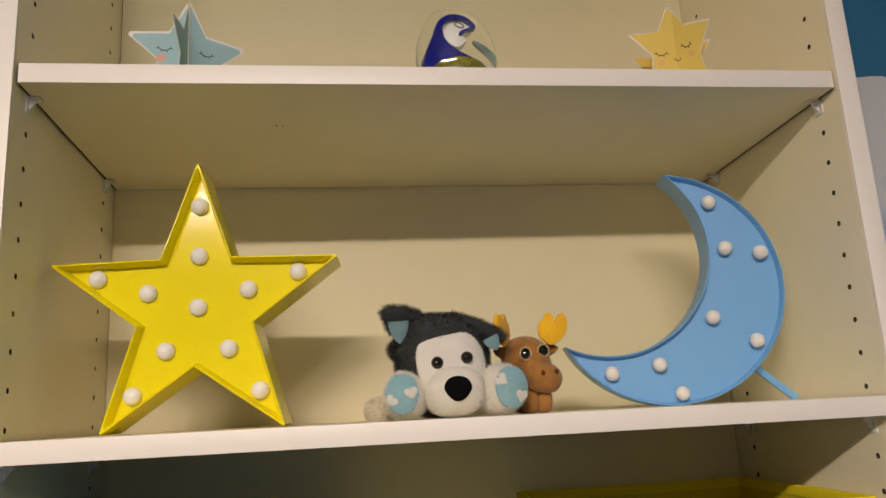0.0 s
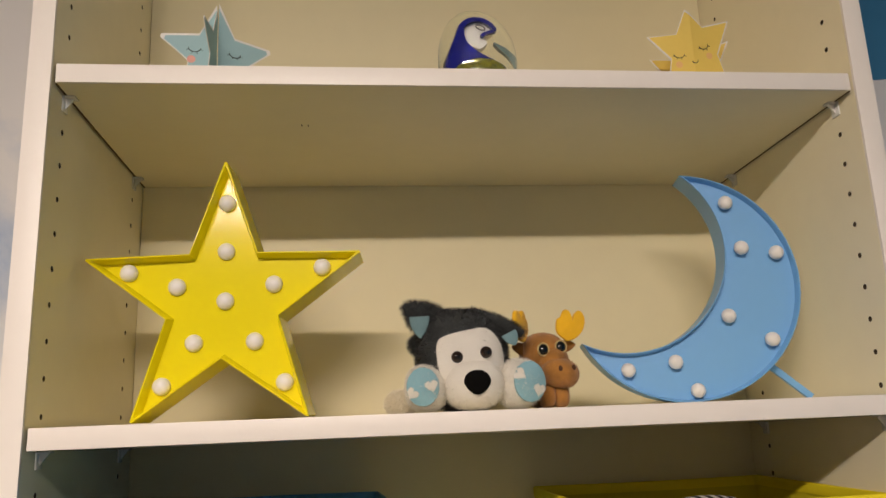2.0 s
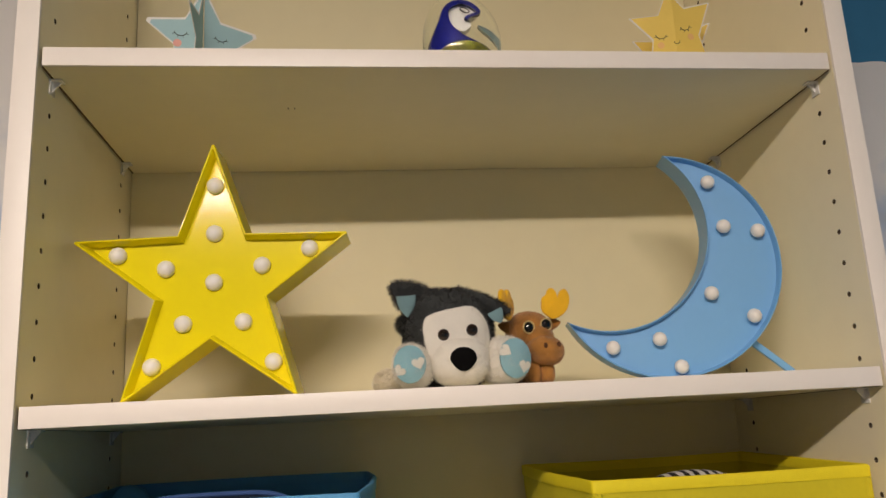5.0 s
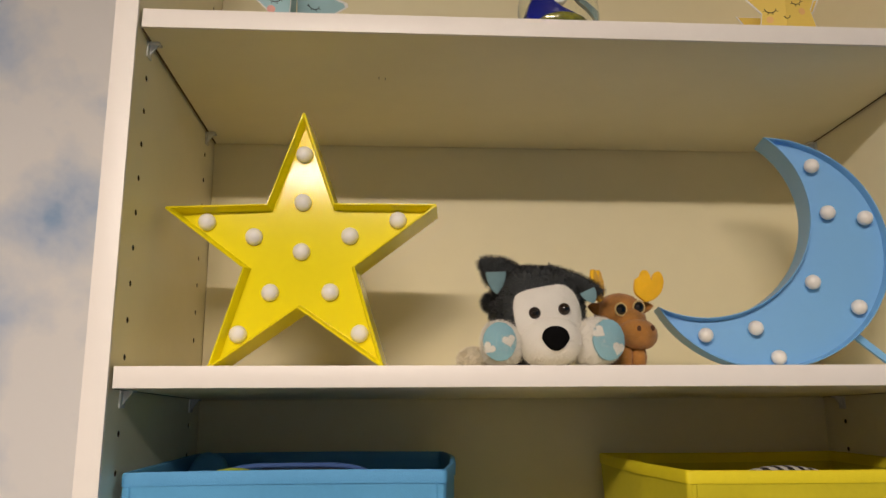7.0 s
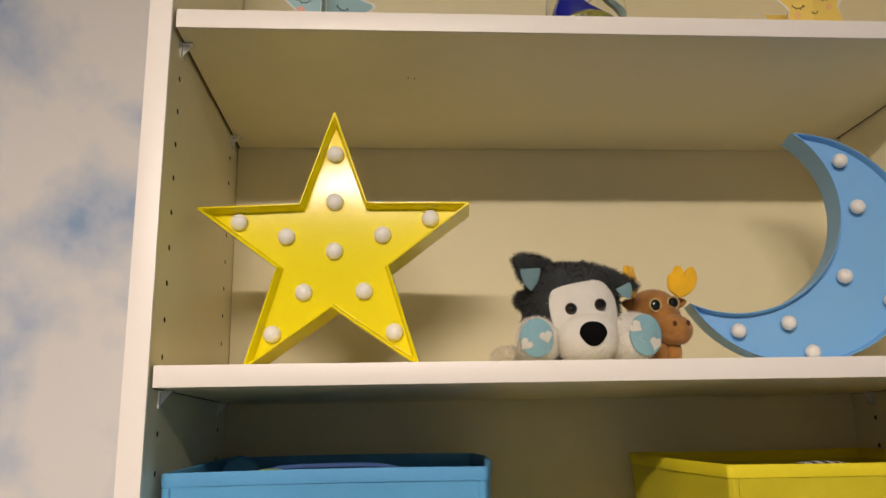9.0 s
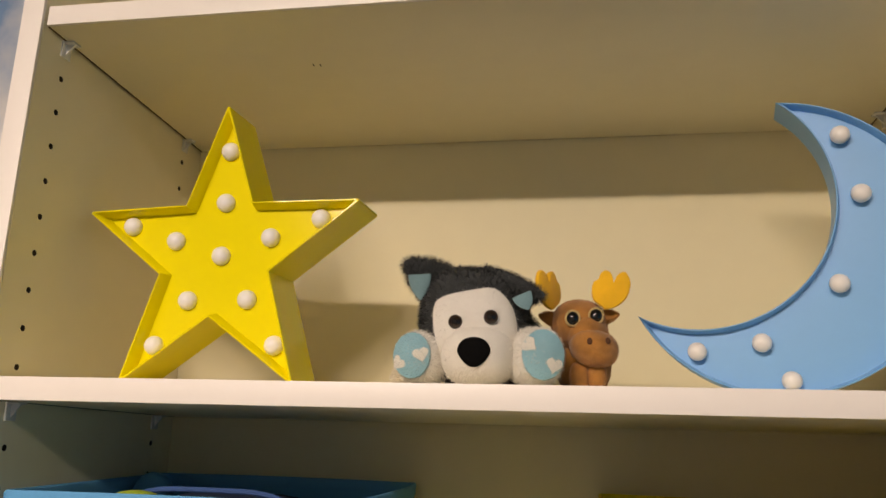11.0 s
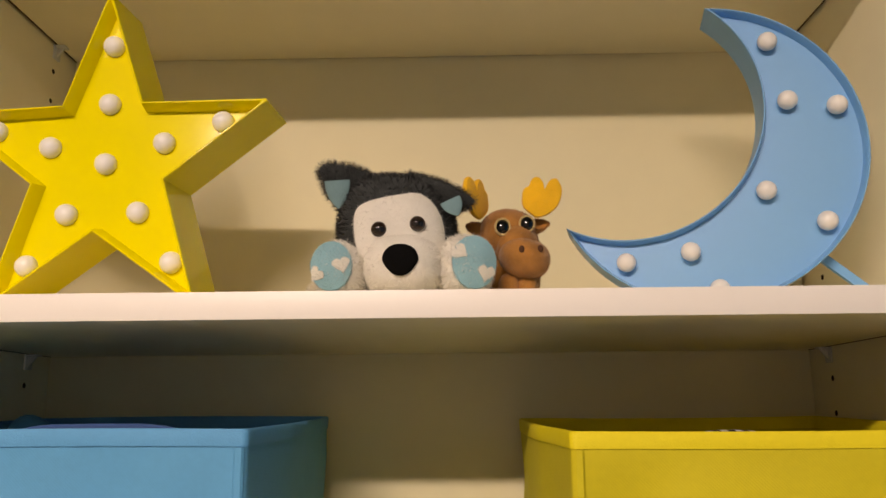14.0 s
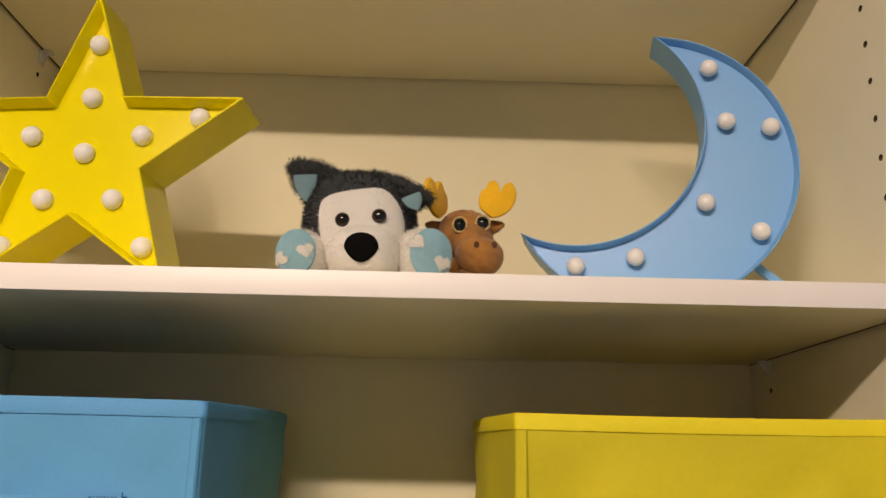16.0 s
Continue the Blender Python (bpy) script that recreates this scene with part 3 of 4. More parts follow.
def fabric_bin(plan, z0, z1, cloth, tape, thread, front, label, seed, sag):
    """A soft open cloth bin. plan: its outline seen from above, counter-clockwise; front: x of the front's two corners and its y."""
    xa, xb, yf = front
    mid = sum((Vector(p) for p in plan), Vector((0, 0))) / len(plan)
    b = thing("storage_bin", (mid.x, mid.y, z0), label, "storage bin", "cloth bins on the shelf")
    line = resample(rounded(plan, 0.005), 0.009)
    inward = [Vector((mid.x - p[0], mid.y - p[1])).normalized() for p in line]

    def ring(z, d):
        t = (z - z0) / (z1 - z0)
        out = []
        for p, n in zip(line, inward):
            w = 0.0012 + 1.2 * abs(0.0115 * noise.noise((p[0] * 10 + z * 8 + seed, p[1] * 14, z * 13)) + 0.003 * noise.noise((p[0] * 30 - z * 26, seed, z * 20)) + 0.002) * min(1, 6 * (1 - t)) * min(1, 6 * t)
            fold = 0.011 * max(0.0, noise.noise(((p[0] * 0.7 + z * 1.5) * 17, (p[0] - z) * 5, seed))) * t * (1 - t) * 3
            drop = sag * math.sin(math.pi * min(1, max(0, (p[0] - xa) / (xb - xa)))) * t ** 6
            front_side = abs(p[1] - yf) < 0.012
            calm = min(1.0, min(abs(p[0] - xa), abs(p[0] - xb)) / 0.045) if front_side else 0.4 * min(1.0, abs(p[1] - yf) / 0.06)
            sx, sy = (0.0, 1.0) if front_side else (math.copysign(1.0, n.x), 0.0)
            out.append((p[0] + n.x * d + sx * calm * w, p[1] + n.y * d + sy * calm * (w + fold), z - drop))
        return out

    zs = [z0 + (z1 - z0) * k / 26 for k in range(27)]
    g = Geo().rings([ring(z, 0) for z in zs] + [ring(z, 0.003) for z in zs[::-1][:-1]] + [ring(z0 + 0.004, 0.003)], False)
    n = len(line)
    g.f.append(tuple(range(n)))
    g.f.append(tuple(range(len(g.v) - n, len(g.v))))
    part("cloth_body", g, cloth, b, sharp=60)
    rim = Geo().rings([ring(z1 - 0.0105, -0.0004), ring(z1 - 0.0105, -0.0012), ring(z1 - 0.001, -0.0014), ring(z1 + 0.0008, 0.0002), ring(z1 + 0.0008, 0.0028),
                       ring(z1 - 0.001, 0.0044), ring(z1 - 0.0105, 0.0042), ring(z1 - 0.0105, 0.0034)], False)
    part("rim_binding", rim, tape, b, "stitched binding tape round the rim", sharp=50)
    for x, s in ((xa, 1), (xb, -1)):
        seam = Geo()
        pts = []
        for z in (z0 + (z1 - 0.011 - z0) * k / 20 for k in range(21)):
            i = min(range(n), key=lambda q: (line[q][0] - x - s * 0.007) ** 2 + (line[q][1] - yf) ** 2)
            p = ring(z, -0.0009)[i]
            pts.append(Vector(p))
        seam.rings([[p + Vector((-0.0035, 0, 0)), p + Vector((-0.002, -0.0014, 0)), p + Vector((0.002, -0.0014, 0)), p + Vector((0.0035, 0, 0)), p + Vector((0, 0.002, 0))] for p in pts])
        part("corner_seam", seam, cloth, b, "piped corner seam")
    return b


def strap(b, xa, xb, z0, z1, y, tape, thread, lift):
    """A sewn-on carrying strap that stands off the cloth in the middle, with a crossed square of stitches at both ends."""
    nx, nz = 40, 6
    pad = 0.024

    def at(x, t, d):
        u = min(1, max(0, (x - xa - pad) / (xb - xa - 2 * pad)))
        out = math.sin(math.pi * u) ** 1.2 * lift * (0.5 + 0.5 * (1 - t))
        dip = math.sin(math.pi * u) * 0.003 + 0.0006 * math.sin(u * 19)
        return Vector((x, y - 0.0012 - out - d, z0 + (z1 - z0) * t - dip))

    rings = []
    for i in range(nx + 1):
        x = xa + (xb - xa) * i / nx
        rings.append([at(x, k / nz, 0.0014) for k in range(nz + 1)] + [at(x, k / nz, 0) for k in range(nz, -1, -1)])
    ob = part("strap", Geo().rings(rings), tape, b, "sewn carrying strap")
    for x0 in (xa + 0.0030, xb - 0.0215):
        g = Geo()
        x1, a, c = x0 + 0.0185, z0 + 0.003, z1 - 0.003
        for p, q in (((x0, a), (x1, a)), ((x1, a), (x1, c)), ((x1, c), (x0, c)), ((x0, c), (x0, a)), ((x0, a), (x1, c)), ((x0, c), (x1, a))):
            p, q = Vector(p), Vector(q)
            m = round((q - p).length / 0.0024)
            for k in range(m):
                s0, s1 = p + (q - p) * (k + 0.15) / m, p + (q - p) * (k + 0.7) / m
                f = lambda v: at(v.x, (v.y - z0) / (z1 - z0), 0.0016)
                g.tube([f(s0), f(s1)], 0.00032, 4)
        part("stitching", g, thread, ob, "crossed square of dark stitches")


blue = fabric_bin([(-0.378, 0.030), (-0.108, 0.030), (-0.094, 0.11), (-0.088, 0.20), (-0.095, 0.272), (-0.378, 0.272)], ZB + 0.0005, 1.3625, M_BINB, M_BINBD, M_STITCHB,
                  (-0.378, -0.108, 0.030), "sky-blue cloth storage bin with a sewn strap, open and full", 1.0, -0.001)
strap(blue, -0.330, -0.156, 1.2775, 1.3030, 0.0295, M_BINBD, M_STITCHB, 0.012)
yellow = fabric_bin([(0.105, 0.036), (0.376, 0.030), (0.376, 0.272), (0.090, 0.272), (0.089, 0.20), (0.092, 0.13)], ZB + 0.0005, 1.3590, M_BINY, M_BINYD, M_STITCHY,
                    (0.105, 0.376, 0.033), "bright yellow cloth storage bin with a sewn strap, open", 7.0, 0.001)
strap(yellow, 0.153, 0.323, 1.2735, 1.2995, 0.0325, M_BINYD, M_STITCHY, 0.008)

# what the bins hold
bag = thing("zipped_pouch", (-0.245, 0.15, 1.10), "navy cloth pouch with blue piping inside the blue bin", "pouch")
part("body", Geo().blob((-0.245, 0.16, 1.225), (0.099, 0.075, 0.130), 4.0, 40, 26), M_NAVY, bag)
arc = [(-0.245 + 0.098 * math.copysign(abs(math.cos(a)) ** 0.45, math.cos(a)), 0.112, 1.250 + 0.1120 * math.sin(a) ** 0.6) for a in (math.pi * k / 40 for k in range(41))]
part("piping", Geo().tube(arc, 0.0024, 8), M_PIPING, bag, "raised blue piping")
ball = thing("toy_ball", (-0.305, 0.085, 1.25), "lime-green plastic toy ball inside the blue bin", "toy ball")
part("ball_shell", Geo().blob((-0.298, 0.085, 1.3120), (0.040, 0.030, 0.050), 2.4), M_LIME, ball)
flap = thing("cloth_flap", (-0.345, 0.2, 1.30), "folded blue cloth corner standing up in the bin", "cloth")
part("fold", Geo().blob((-0.352, 0.20, 1.335), (0.020, 0.012, 0.034), 3.0, m=Matrix.Rotation(0.35, 3, "Y")), M_BINB, flap)
zebra = thing("striped_plush", (0.24, 0.12, 1.25), "black and white striped plush lying in the yellow bin", "plush toy")
part("back", Geo().blob((0.243, 0.13, 1.318), (0.062, 0.045, 0.037), 2.3, 36, 24), M_ZEBRA, zebra)

# greeting card
card = thing("greeting_card", (0.007, 0.062, ZB), "white folded greeting card with lime dots standing between the bins", "greeting card")
CX, CW, CT, CY = 0.0075, 0.1345, 1.2860, 0.055
lean = lambda z: CY + (CT - z) * 0.03
face = Geo().rings([[(CX - CW / 2, lean(z) + d, z), (CX + CW / 2, lean(z) + d, z), (CX + CW / 2, lean(z) + d + 0.0006, z), (CX - CW / 2, lean(z) + d + 0.0006, z)] for z, d in ((ZB + 0.0005, 0), (CT, 0))])
front_leaf = part("front_leaf", face, M_PAPER, card)
rear = Geo().rings([[(CX - CW / 2, 0.11 if k == 0 else lean(CT) + 0.0012, z), (CX + CW / 2, 0.11 if k == 0 else lean(CT) + 0.0012, z),
                     (CX + CW / 2, 0.1106 if k == 0 else lean(CT) + 0.0018, z), (CX - CW / 2, 0.1106 if k == 0 else lean(CT) + 0.0018, z)] for k, z in enumerate((ZB + 0.0005, CT))])
part("rear_leaf", rear, M_PAPER, card)
for dx, dz, r in ((-0.0525, -0.0125, 0.0064), (-0.0235, -0.0050, 0.0074), (0.0072, -0.0120, 0.0081), (0.0495, -0.0200, 0.0105), (-0.0655, -0.0325, 0.0046)):
    ring_pts = []
    for k in range(28):
        x, z = CX + dx + r * math.cos(k * math.tau / 28), CT + dz + r * math.sin(k * math.tau / 28)
        x, z = max(x, CX - CW / 2 + 0.0002), min(z, CT - 0.0002)
        ring_pts.append((x, z))
    part("printed_dot", Geo().rings([[(x, lean(z) - 0.00005, z) for x, z in ring_pts], [(x, lean(z) - 0.0003, z) for x, z in ring_pts]]), M_DOT, front_leaf, "lime printed dot")
for cx, cz, rx, rz, tilt in ((0.0165, -0.0335, 0.0085, 0.0085, 0.25), (0.0295, -0.0305, 0.0070, 0.0105, -0.15)):
    pts = [(cx + rx * math.cos(a) * math.cos(tilt) - rz * math.sin(a) * math.sin(tilt), cz + rx * math.cos(a) * math.sin(tilt) + rz * math.sin(a) * math.cos(tilt)) for a in (k * math.tau / 24 for k in range(24))]
    part("red_petal", Geo().rings([[(CX + x, lean(CT + z) - d, CT + z) for x, z in pts] for d in (0.0001, 0.0006)]), M_RED, front_leaf, "rust-red printed petal")
part("gold_line", Geo().tube([(CX + 0.0235, lean(1.26) - 0.0007, CT - 0.0225), (CX + 0.0245, lean(1.26) - 0.0009, CT - 0.030), (CX + 0.0240, lean(1.25) - 0.0007, CT - 0.040)], 0.0006, 5), M_GOLD, front_leaf)
words = bpy.data.curves.new("lettering", "FONT")
words.body, words.size, words.shear, words.extrude = "You've Got", 0.0098, 0.35, 0.0001
words.materials.append(M_INK)
text = new("lettering", words)
text.parent = front_leaf
text.matrix_basis = pose(CX - 0.0445 - 0.007, lean(1.255) - 0.0006 - 0.062, CT - 0.0345 - ZB, 90 - 1.7, 0, 0)
tagged(text, "thin dark lettering")


# ---- soft toys ----
def ear(base, tip, wide, thick, side, material, bend=0.0, seg=20, n=14):
    """A rounded, tapering flap from base to tip. side: the way of its width."""
    base, tip, side = Vector(base), Vector(tip), Vector(side).normalized()
    ax = tip - base
    side = (side - ax * side.dot(ax) / ax.length_squared).normalized()
    nn = ax.cross(side).normalized()
    rings = []
    for i in range(n + 1):
        t = i / n
        w = wide * max(0.04, (1 - t ** 2.2)) ** 0.75
        h = thick * max(0.05, 1 - t ** 4) ** 0.5
        c = base + ax * t + nn * bend * math.sin(math.pi * t)
        rings.append([c + side * w * math.cos(a) + nn * h * math.sin(a) for a in (k * math.tau / seg for k in range(seg))])
    return Geo().rings(rings)


def smooth_outline(pts, n=3):
    out, m = [], len(pts)
    for i in range(m):
        a, b, c, d = (Vector(pts[(i + k) % m]) for k in (-1, 0, 1, 2))
        for j in range(n):
            t = j / n
            out.append(0.5 * (2 * b + (c - a) * t + (2 * a - 5 * b + 4 * c - d) * t * t + (3 * b - a - 3 * c + d) * t ** 3))
    return out


dog = thing("plush_dog", (-0.010, 0.09, ZM), "charcoal and white plush husky with teal soles on the shelf", "plush toy")
HC = Vector((-0.0140, 0.092, 1.5015))


def head_shape(grow):
    def warp(q):
        q = q.copy()
        if q.z > 0:
            q.z -= 0.05 * q.x * (q.z / 0.046)
        q.x *= 1 - 0.08 * max(0, -q.z / 0.046)
        return q
    return Geo().blob(HC, (0.0432 + grow, 0.0440 + grow, 0.0468 + grow), 2.7, 64, 44, None, warp)


FACE = [(-0.0432, 1.5070), (-0.0412, 1.4900), (-0.0360, 1.4720), (-0.0240, 1.4560), (0.0100, 1.4560), (0.0200, 1.4720), (0.0228, 1.4900), (0.0212, 1.5085), (0.0145, 1.5205), (0.0045, 1.5274), (-0.0100, 1.5260), (-0.0296, 1.5219), (-0.0403, 1.5172)]


def head_front(x, z):
    """The front of the head at (x, z)."""
    u, w = (x - HC.x) / 0.0432, (z - HC.z + (0.05 * (x - HC.x) if z > HC.z else 0)) / 0.0468
    return HC.y - 0.0440 * max(0.02, 1 - abs(u) ** 2.7 - abs(w) ** 2.7) ** (1 / 2.7)


def in_face(p):
    """Whether a point lies in front, within the white patch."""
    inside, m = False, len(FACE)
    for i in range(m):
        (xa, za), (xb, zb) = FACE[i], FACE[(i + 1) % m]
        if (za > p.z) != (zb > p.z) and p.x < xa + (p.z - za) / (zb - za) * (xb - xa):
            inside = not inside
    return inside and p.y < 0.09


head = head_shape(0.0)
head.fur(21000, 0.0052, 0.00046, 0.30, 0.45, lambda p: not in_face(p), 0.45)
part("head", head, M_DARKFUR, dog, "charcoal plush head")
line = smooth_outline(FACE, 5)
fm = Vector((-0.0095, 1.4930))
rows = [[(fm.x + (p.x - fm.x) * k, head_front(fm.x + (p.x - fm.x) * k, fm.y + (p.y - fm.y) * k) - 0.0014 + (0.003 if k == 1.0 else 0), fm.y + (p.y - fm.y) * k) for p in line]
        for k in (1.0, 0.985, 0.93, 0.85, 0.75, 0.62, 0.48, 0.34, 0.20, 0.08)]
face = Geo().rings(rows)
face.fur(9000, 0.0022, 0.00032, 0.7, 0.9)
part("face_patch", face, M_WHITEFUR, dog, "short white plush face")
muz = Geo().blob((-0.0078, 0.0660, 1.4755), (0.0296, 0.0320, 0.0240), 2.3, 40, 28)
muz.fur(9000, 0.0022, 0.00032, 0.7, 0.9)
part("muzzle", muz, M_WHITEFUR, dog, "short white plush muzzle")


def nose_warp(q):
    q = q.copy()
    q.x *= 1.0 - 0.32 * max(0, -q.z / 0.0112)
    return q


part("nose", Geo().blob((-0.0078, 0.0350, 1.4755), (0.0126, 0.0045, 0.0112), 2.2, 32, 20, None, nose_warp), M_NOSE, dog, "large black plush nose")
for ex, ez in ((-0.0240, 1.4998), (0.0035, 1.5035)):
    eye = part("eye", Geo().blob((ex, 0.0475, ez), (0.0057, 0.0042, 0.0057), 2.0, 24, 16), M_EYE, dog, "glossy dark brown eye")
    part("pupil", Geo().blob((ex, 0.0442, ez), (0.0030, 0.0012, 0.0030), 2.0, 20, 10), M_PUPIL, eye)
e1 = ear((-0.0360, 0.086, 1.5290), (-0.0712, 0.072, 1.5535), 0.0190, 0.0075, (0.5, 0.1, 1), M_DARKFUR, -0.003)
e1.fur(5200, 0.0058, 0.00036, 0.1, 0.5, None, 0.45)
left_ear = part("ear", e1, M_DARKFUR, dog, "upright floppy charcoal ear")
part("ear_lining", ear((-0.0570, 0.0645, 1.5410), (-0.0560, 0.0690, 1.5205), 0.0096, 0.0022, (1, 0, -0.35), M_EAR), M_EAR, left_ear, "grey-teal inner ear")
e2 = ear((-0.0050, 0.084, 1.5350), (0.0440, 0.060, 1.5225), 0.0168, 0.0070, (0.15, -0.65, 0.75), M_DARKFUR, 0.002)
e2.fur(5200, 0.0050, 0.00036, 0.25, 0.42, None, 0.45)
right_ear = part("ear", e2, M_DARKFUR, dog, "folded charcoal ear")
part("ear_lining", ear((0.0268, 0.0505, 1.5215), (0.0325, 0.0490, 1.5095), 0.0078, 0.0014, (1, 0, -0.1), M_EAR), M_EAR, right_ear, "grey-teal inner ear")
body = Geo().blob((-0.005, 0.150, 1.4895), (0.046, 0.060, 0.0390), 2.2, 36, 24)
body.fur(6000, 0.0055, 0.00045, 0.25, 0.4, None, 0.45)
part("body", body, M_DARKFUR, dog, "charcoal plush body")
arm = Geo().blob((-0.0500, 0.122, 1.5165), (0.0150, 0.010, 0.0095), 2.2, 20, 14, Matrix.Rotation(0.5, 3, "Y"))
arm.fur(1800, 0.0050, 0.00045, 0.1, 0.5, None, 0.45)
part("arm", arm, M_DARKFUR, dog, "charcoal plush arm")
tail = Geo().blob((-0.0735, 0.122, 1.4605), (0.0145, 0.020, 0.0110), 2.0, 24, 16)
tail.fur(6000, 0.0052, 0.00034, 0.2, 0.5)
part("tail", tail, M_CREAMFUR, dog, "fluffy cream tail tip")


def heart(s, n=26):
    return [(s * 16 * math.sin(t) ** 3 / 17, s * (13 * math.cos(t) - 5 * math.cos(2 * t) - 2 * math.cos(3 * t) - math.cos(4 * t)) / 17) for t in (k * math.tau / n for k in range(n))]


def paw(c, rx, rz, yaw, spots, label, shift):
    """A foot seen on its sole: white fluffy pile round a teal pad with white hearts."""
    m = Matrix.Rotation(yaw, 3, "Z")
    c = Vector(c)
    g = Geo().blob(c + m @ Vector((0, 0.020, 0)), (rx, 0.027, rz), 2.5, 32, 22, m)
    g.fur(9000, 0.0042, 0.00030, 0.3, 0.8)
    foot = part("foot", g, M_WHITEFUR, dog, label)
    dome = lambda u, v: -0.0088 + 0.0030 * ((u / (rx * 0.72)) ** 2 + (v / (rz * 0.80)) ** 2)
    at = lambda u, v, d: c + m @ Vector((u + shift, dome(u, v) - d, v))
    rings = []
    for k in range(1, 7):
        q = k / 6
        rings.append([at(rx * 0.80 * q * math.cos(a), rz * 0.86 * q * math.sin(a), 0) for a in (j * math.tau / 32 for j in range(32))])
    rings.append([c + m @ Vector((shift + rx * 0.76 * math.cos(a), 0.004, rz * 0.82 * math.sin(a))) for a in (j * math.tau / 32 for j in range(32))])
    pad = Geo().rings(rings)
    pad.fur(4200, 0.0013, 0.0003, 0.1, 0.6, lambda p: (m.inverted() @ (p - c)).y < -0.001)
    sole = part("sole_pad", pad, M_TEAL, foot, "teal plush sole")
    for u, v, s, tilt in spots:
        pts = [(u + x * math.cos(tilt) - z * math.sin(tilt), v + x * math.sin(tilt) + z * math.cos(tilt)) for x, z in heart(s)]
        hg = Geo().rings([[at(x, z, -0.002) for x, z in pts], [at(x, z, 0.0007) for x, z in pts]])
        hg.fur(900, 0.0014, 0.0003, 0.1, 0.9)
        part("heart_spot", hg, M_WHITEFUR, foot, "white heart on the sole")


paw((-0.0541, 0.0500, 1.4735), 0.0186, 0.0203, -0.12, [(0.0082, 0.0005, 0.0062, 0.25), (-0.0098, -0.0060, 0.0058, -0.7)], "white plush foot", -0.0026)
paw((0.0403, 0.0490, 1.4750), 0.0198, 0.0218, 0.22, [(-0.0110, 0.0070, 0.0060, 0.9), (0.0078, -0.0080, 0.0066, -0.2)], "white plush foot", 0.0022)


moose = thing("plush_moose", (0.072, 0.105, ZM), "small brown plush moose with orange felt antlers beside the dog", "plush toy")
mh = Geo().blob((0.0712, 0.1040, 1.5050), (0.0228, 0.0270, 0.0205), 2.2, 32, 22)
mh.fur(6000, 0.0012, 0.0003, 0.1, 0.5)
part("head", mh, M_BROWN, moose, "brown plush head")
ms = Geo().blob((0.0818, 0.0830, 1.4838), (0.0193, 0.0205, 0.0148), 2.2, 32, 22, Matrix.Rotation(0.25, 3, "Y"))
ms.blob((0.0770, 0.0915, 1.4960), (0.0172, 0.0200, 0.0165), 2.0, 28, 20)
ms.fur(6000, 0.0012, 0.0003, 0.1, 0.5)
part("muzzle", ms, M_BROWN, moose, "rounded brown plush muzzle")
for nx, ny, nz in ((0.0784, 0.0630, 1.4872), (0.0922, 0.0655, 1.4878)):
    part("nostril", Geo().blob((nx, ny, nz), (0.0021, 0.0014, 0.0028), 2.0, 14, 10), M_DKBROWN, moose, "dark brown nostril")
for ex, ey, ez in ((0.0658, 0.0772, 1.5068), (0.0842, 0.0790, 1.5092)):
    eye = part("eye", Geo().blob((ex, ey, ez), (0.0052, 0.0036, 0.0057), 2.0, 24, 16), M_PUPIL, moose, "glossy black eye")
    ringp = [(ex + 0.0054 * math.cos(a), ey - 0.0008, ez + 0.0060 * math.sin(a)) for a in (k * math.tau / 28 for k in range(28))]
    part("glitter_ring", Geo().tube(ringp, 0.0010, 6, True), M_GOLD, eye, "gold glitter ring")
ANTLER = [(0.0890, 1.5164), (0.0927, 1.5147), (0.1013, 1.5175), (0.1092, 1.5254), (0.1121, 1.5369), (0.1085, 1.5450), (0.1030, 1.5438), (0.0990, 1.5362),
          (0.0975, 1.5428), (0.0933, 1.5467), (0.0890, 1.5446), (0.0868, 1.5398), (0.0828, 1.5368), (0.0812, 1.5300), (0.0822, 1.5226)]


def antler(place, yaw, flip):
    """A stuffed felt antler, cut flat and a little plump."""
    line = smooth_outline(ANTLER)
    c = sum(line, Vector((0, 0))) / len(line)
    m = Matrix.Rotation(yaw, 3, "Z")
    g, rings = Geo(), []
    for k, y in ((0.86, -0.0026), (0.97, -0.0017), (1.0, 0.0), (0.97, 0.0017), (0.86, 0.0026)):
        rings.append([Vector(place) + m @ Vector((flip * (c.x + (p.x - c.x) * k - 0.0895), y, c.y + (p.y - c.y) * k - 1.5164)) for p in line])
    g.rings(rings)
    g.fur(1800, 0.0008, 0.0003, 0.0, 0.5)
    return part("antler", g, M_ORANGE, moose, "orange-yellow felt antler")


antler((0.0895, 0.0820, 1.5164), 0.05, 1)
antler((0.0505, 0.0930, 1.5175), 0.95, -1)
for bp, tp, sd in (((0.0510, 0.100, 1.5090), (0.0385, 0.094, 1.5120), (0, 0.2, 1)), ((0.0900, 0.098, 1.5105), (0.1030, 0.092, 1.5125), (0, 0.2, 1))):
    eg = ear(bp, tp, 0.0065, 0.0030, sd, M_BROWN)
    eg.fur(900, 0.0012, 0.0003, 0.1, 0.5)
    part("ear", eg, M_BROWN, moose, "small brown plush ear")
mb = Geo().blob((0.0740, 0.120, 1.4720), (0.0230, 0.030, 0.0220), 2.3, 28, 20)
mb.fur(4000, 0.0012, 0.0003, 0.1, 0.5)
part("body", mb, M_BROWN, moose, "brown plush body")
for lx in (0.0705, 0.0840):
    lg = Geo().blob((lx, 0.0920, 1.4620), (0.0082, 0.012, 0.0118), 2.5, 20, 14)
    lg.fur(1500, 0.0012, 0.0003, 0.1, 0.5)
    part("leg", lg, M_BROWN, moose, "short brown plush leg")


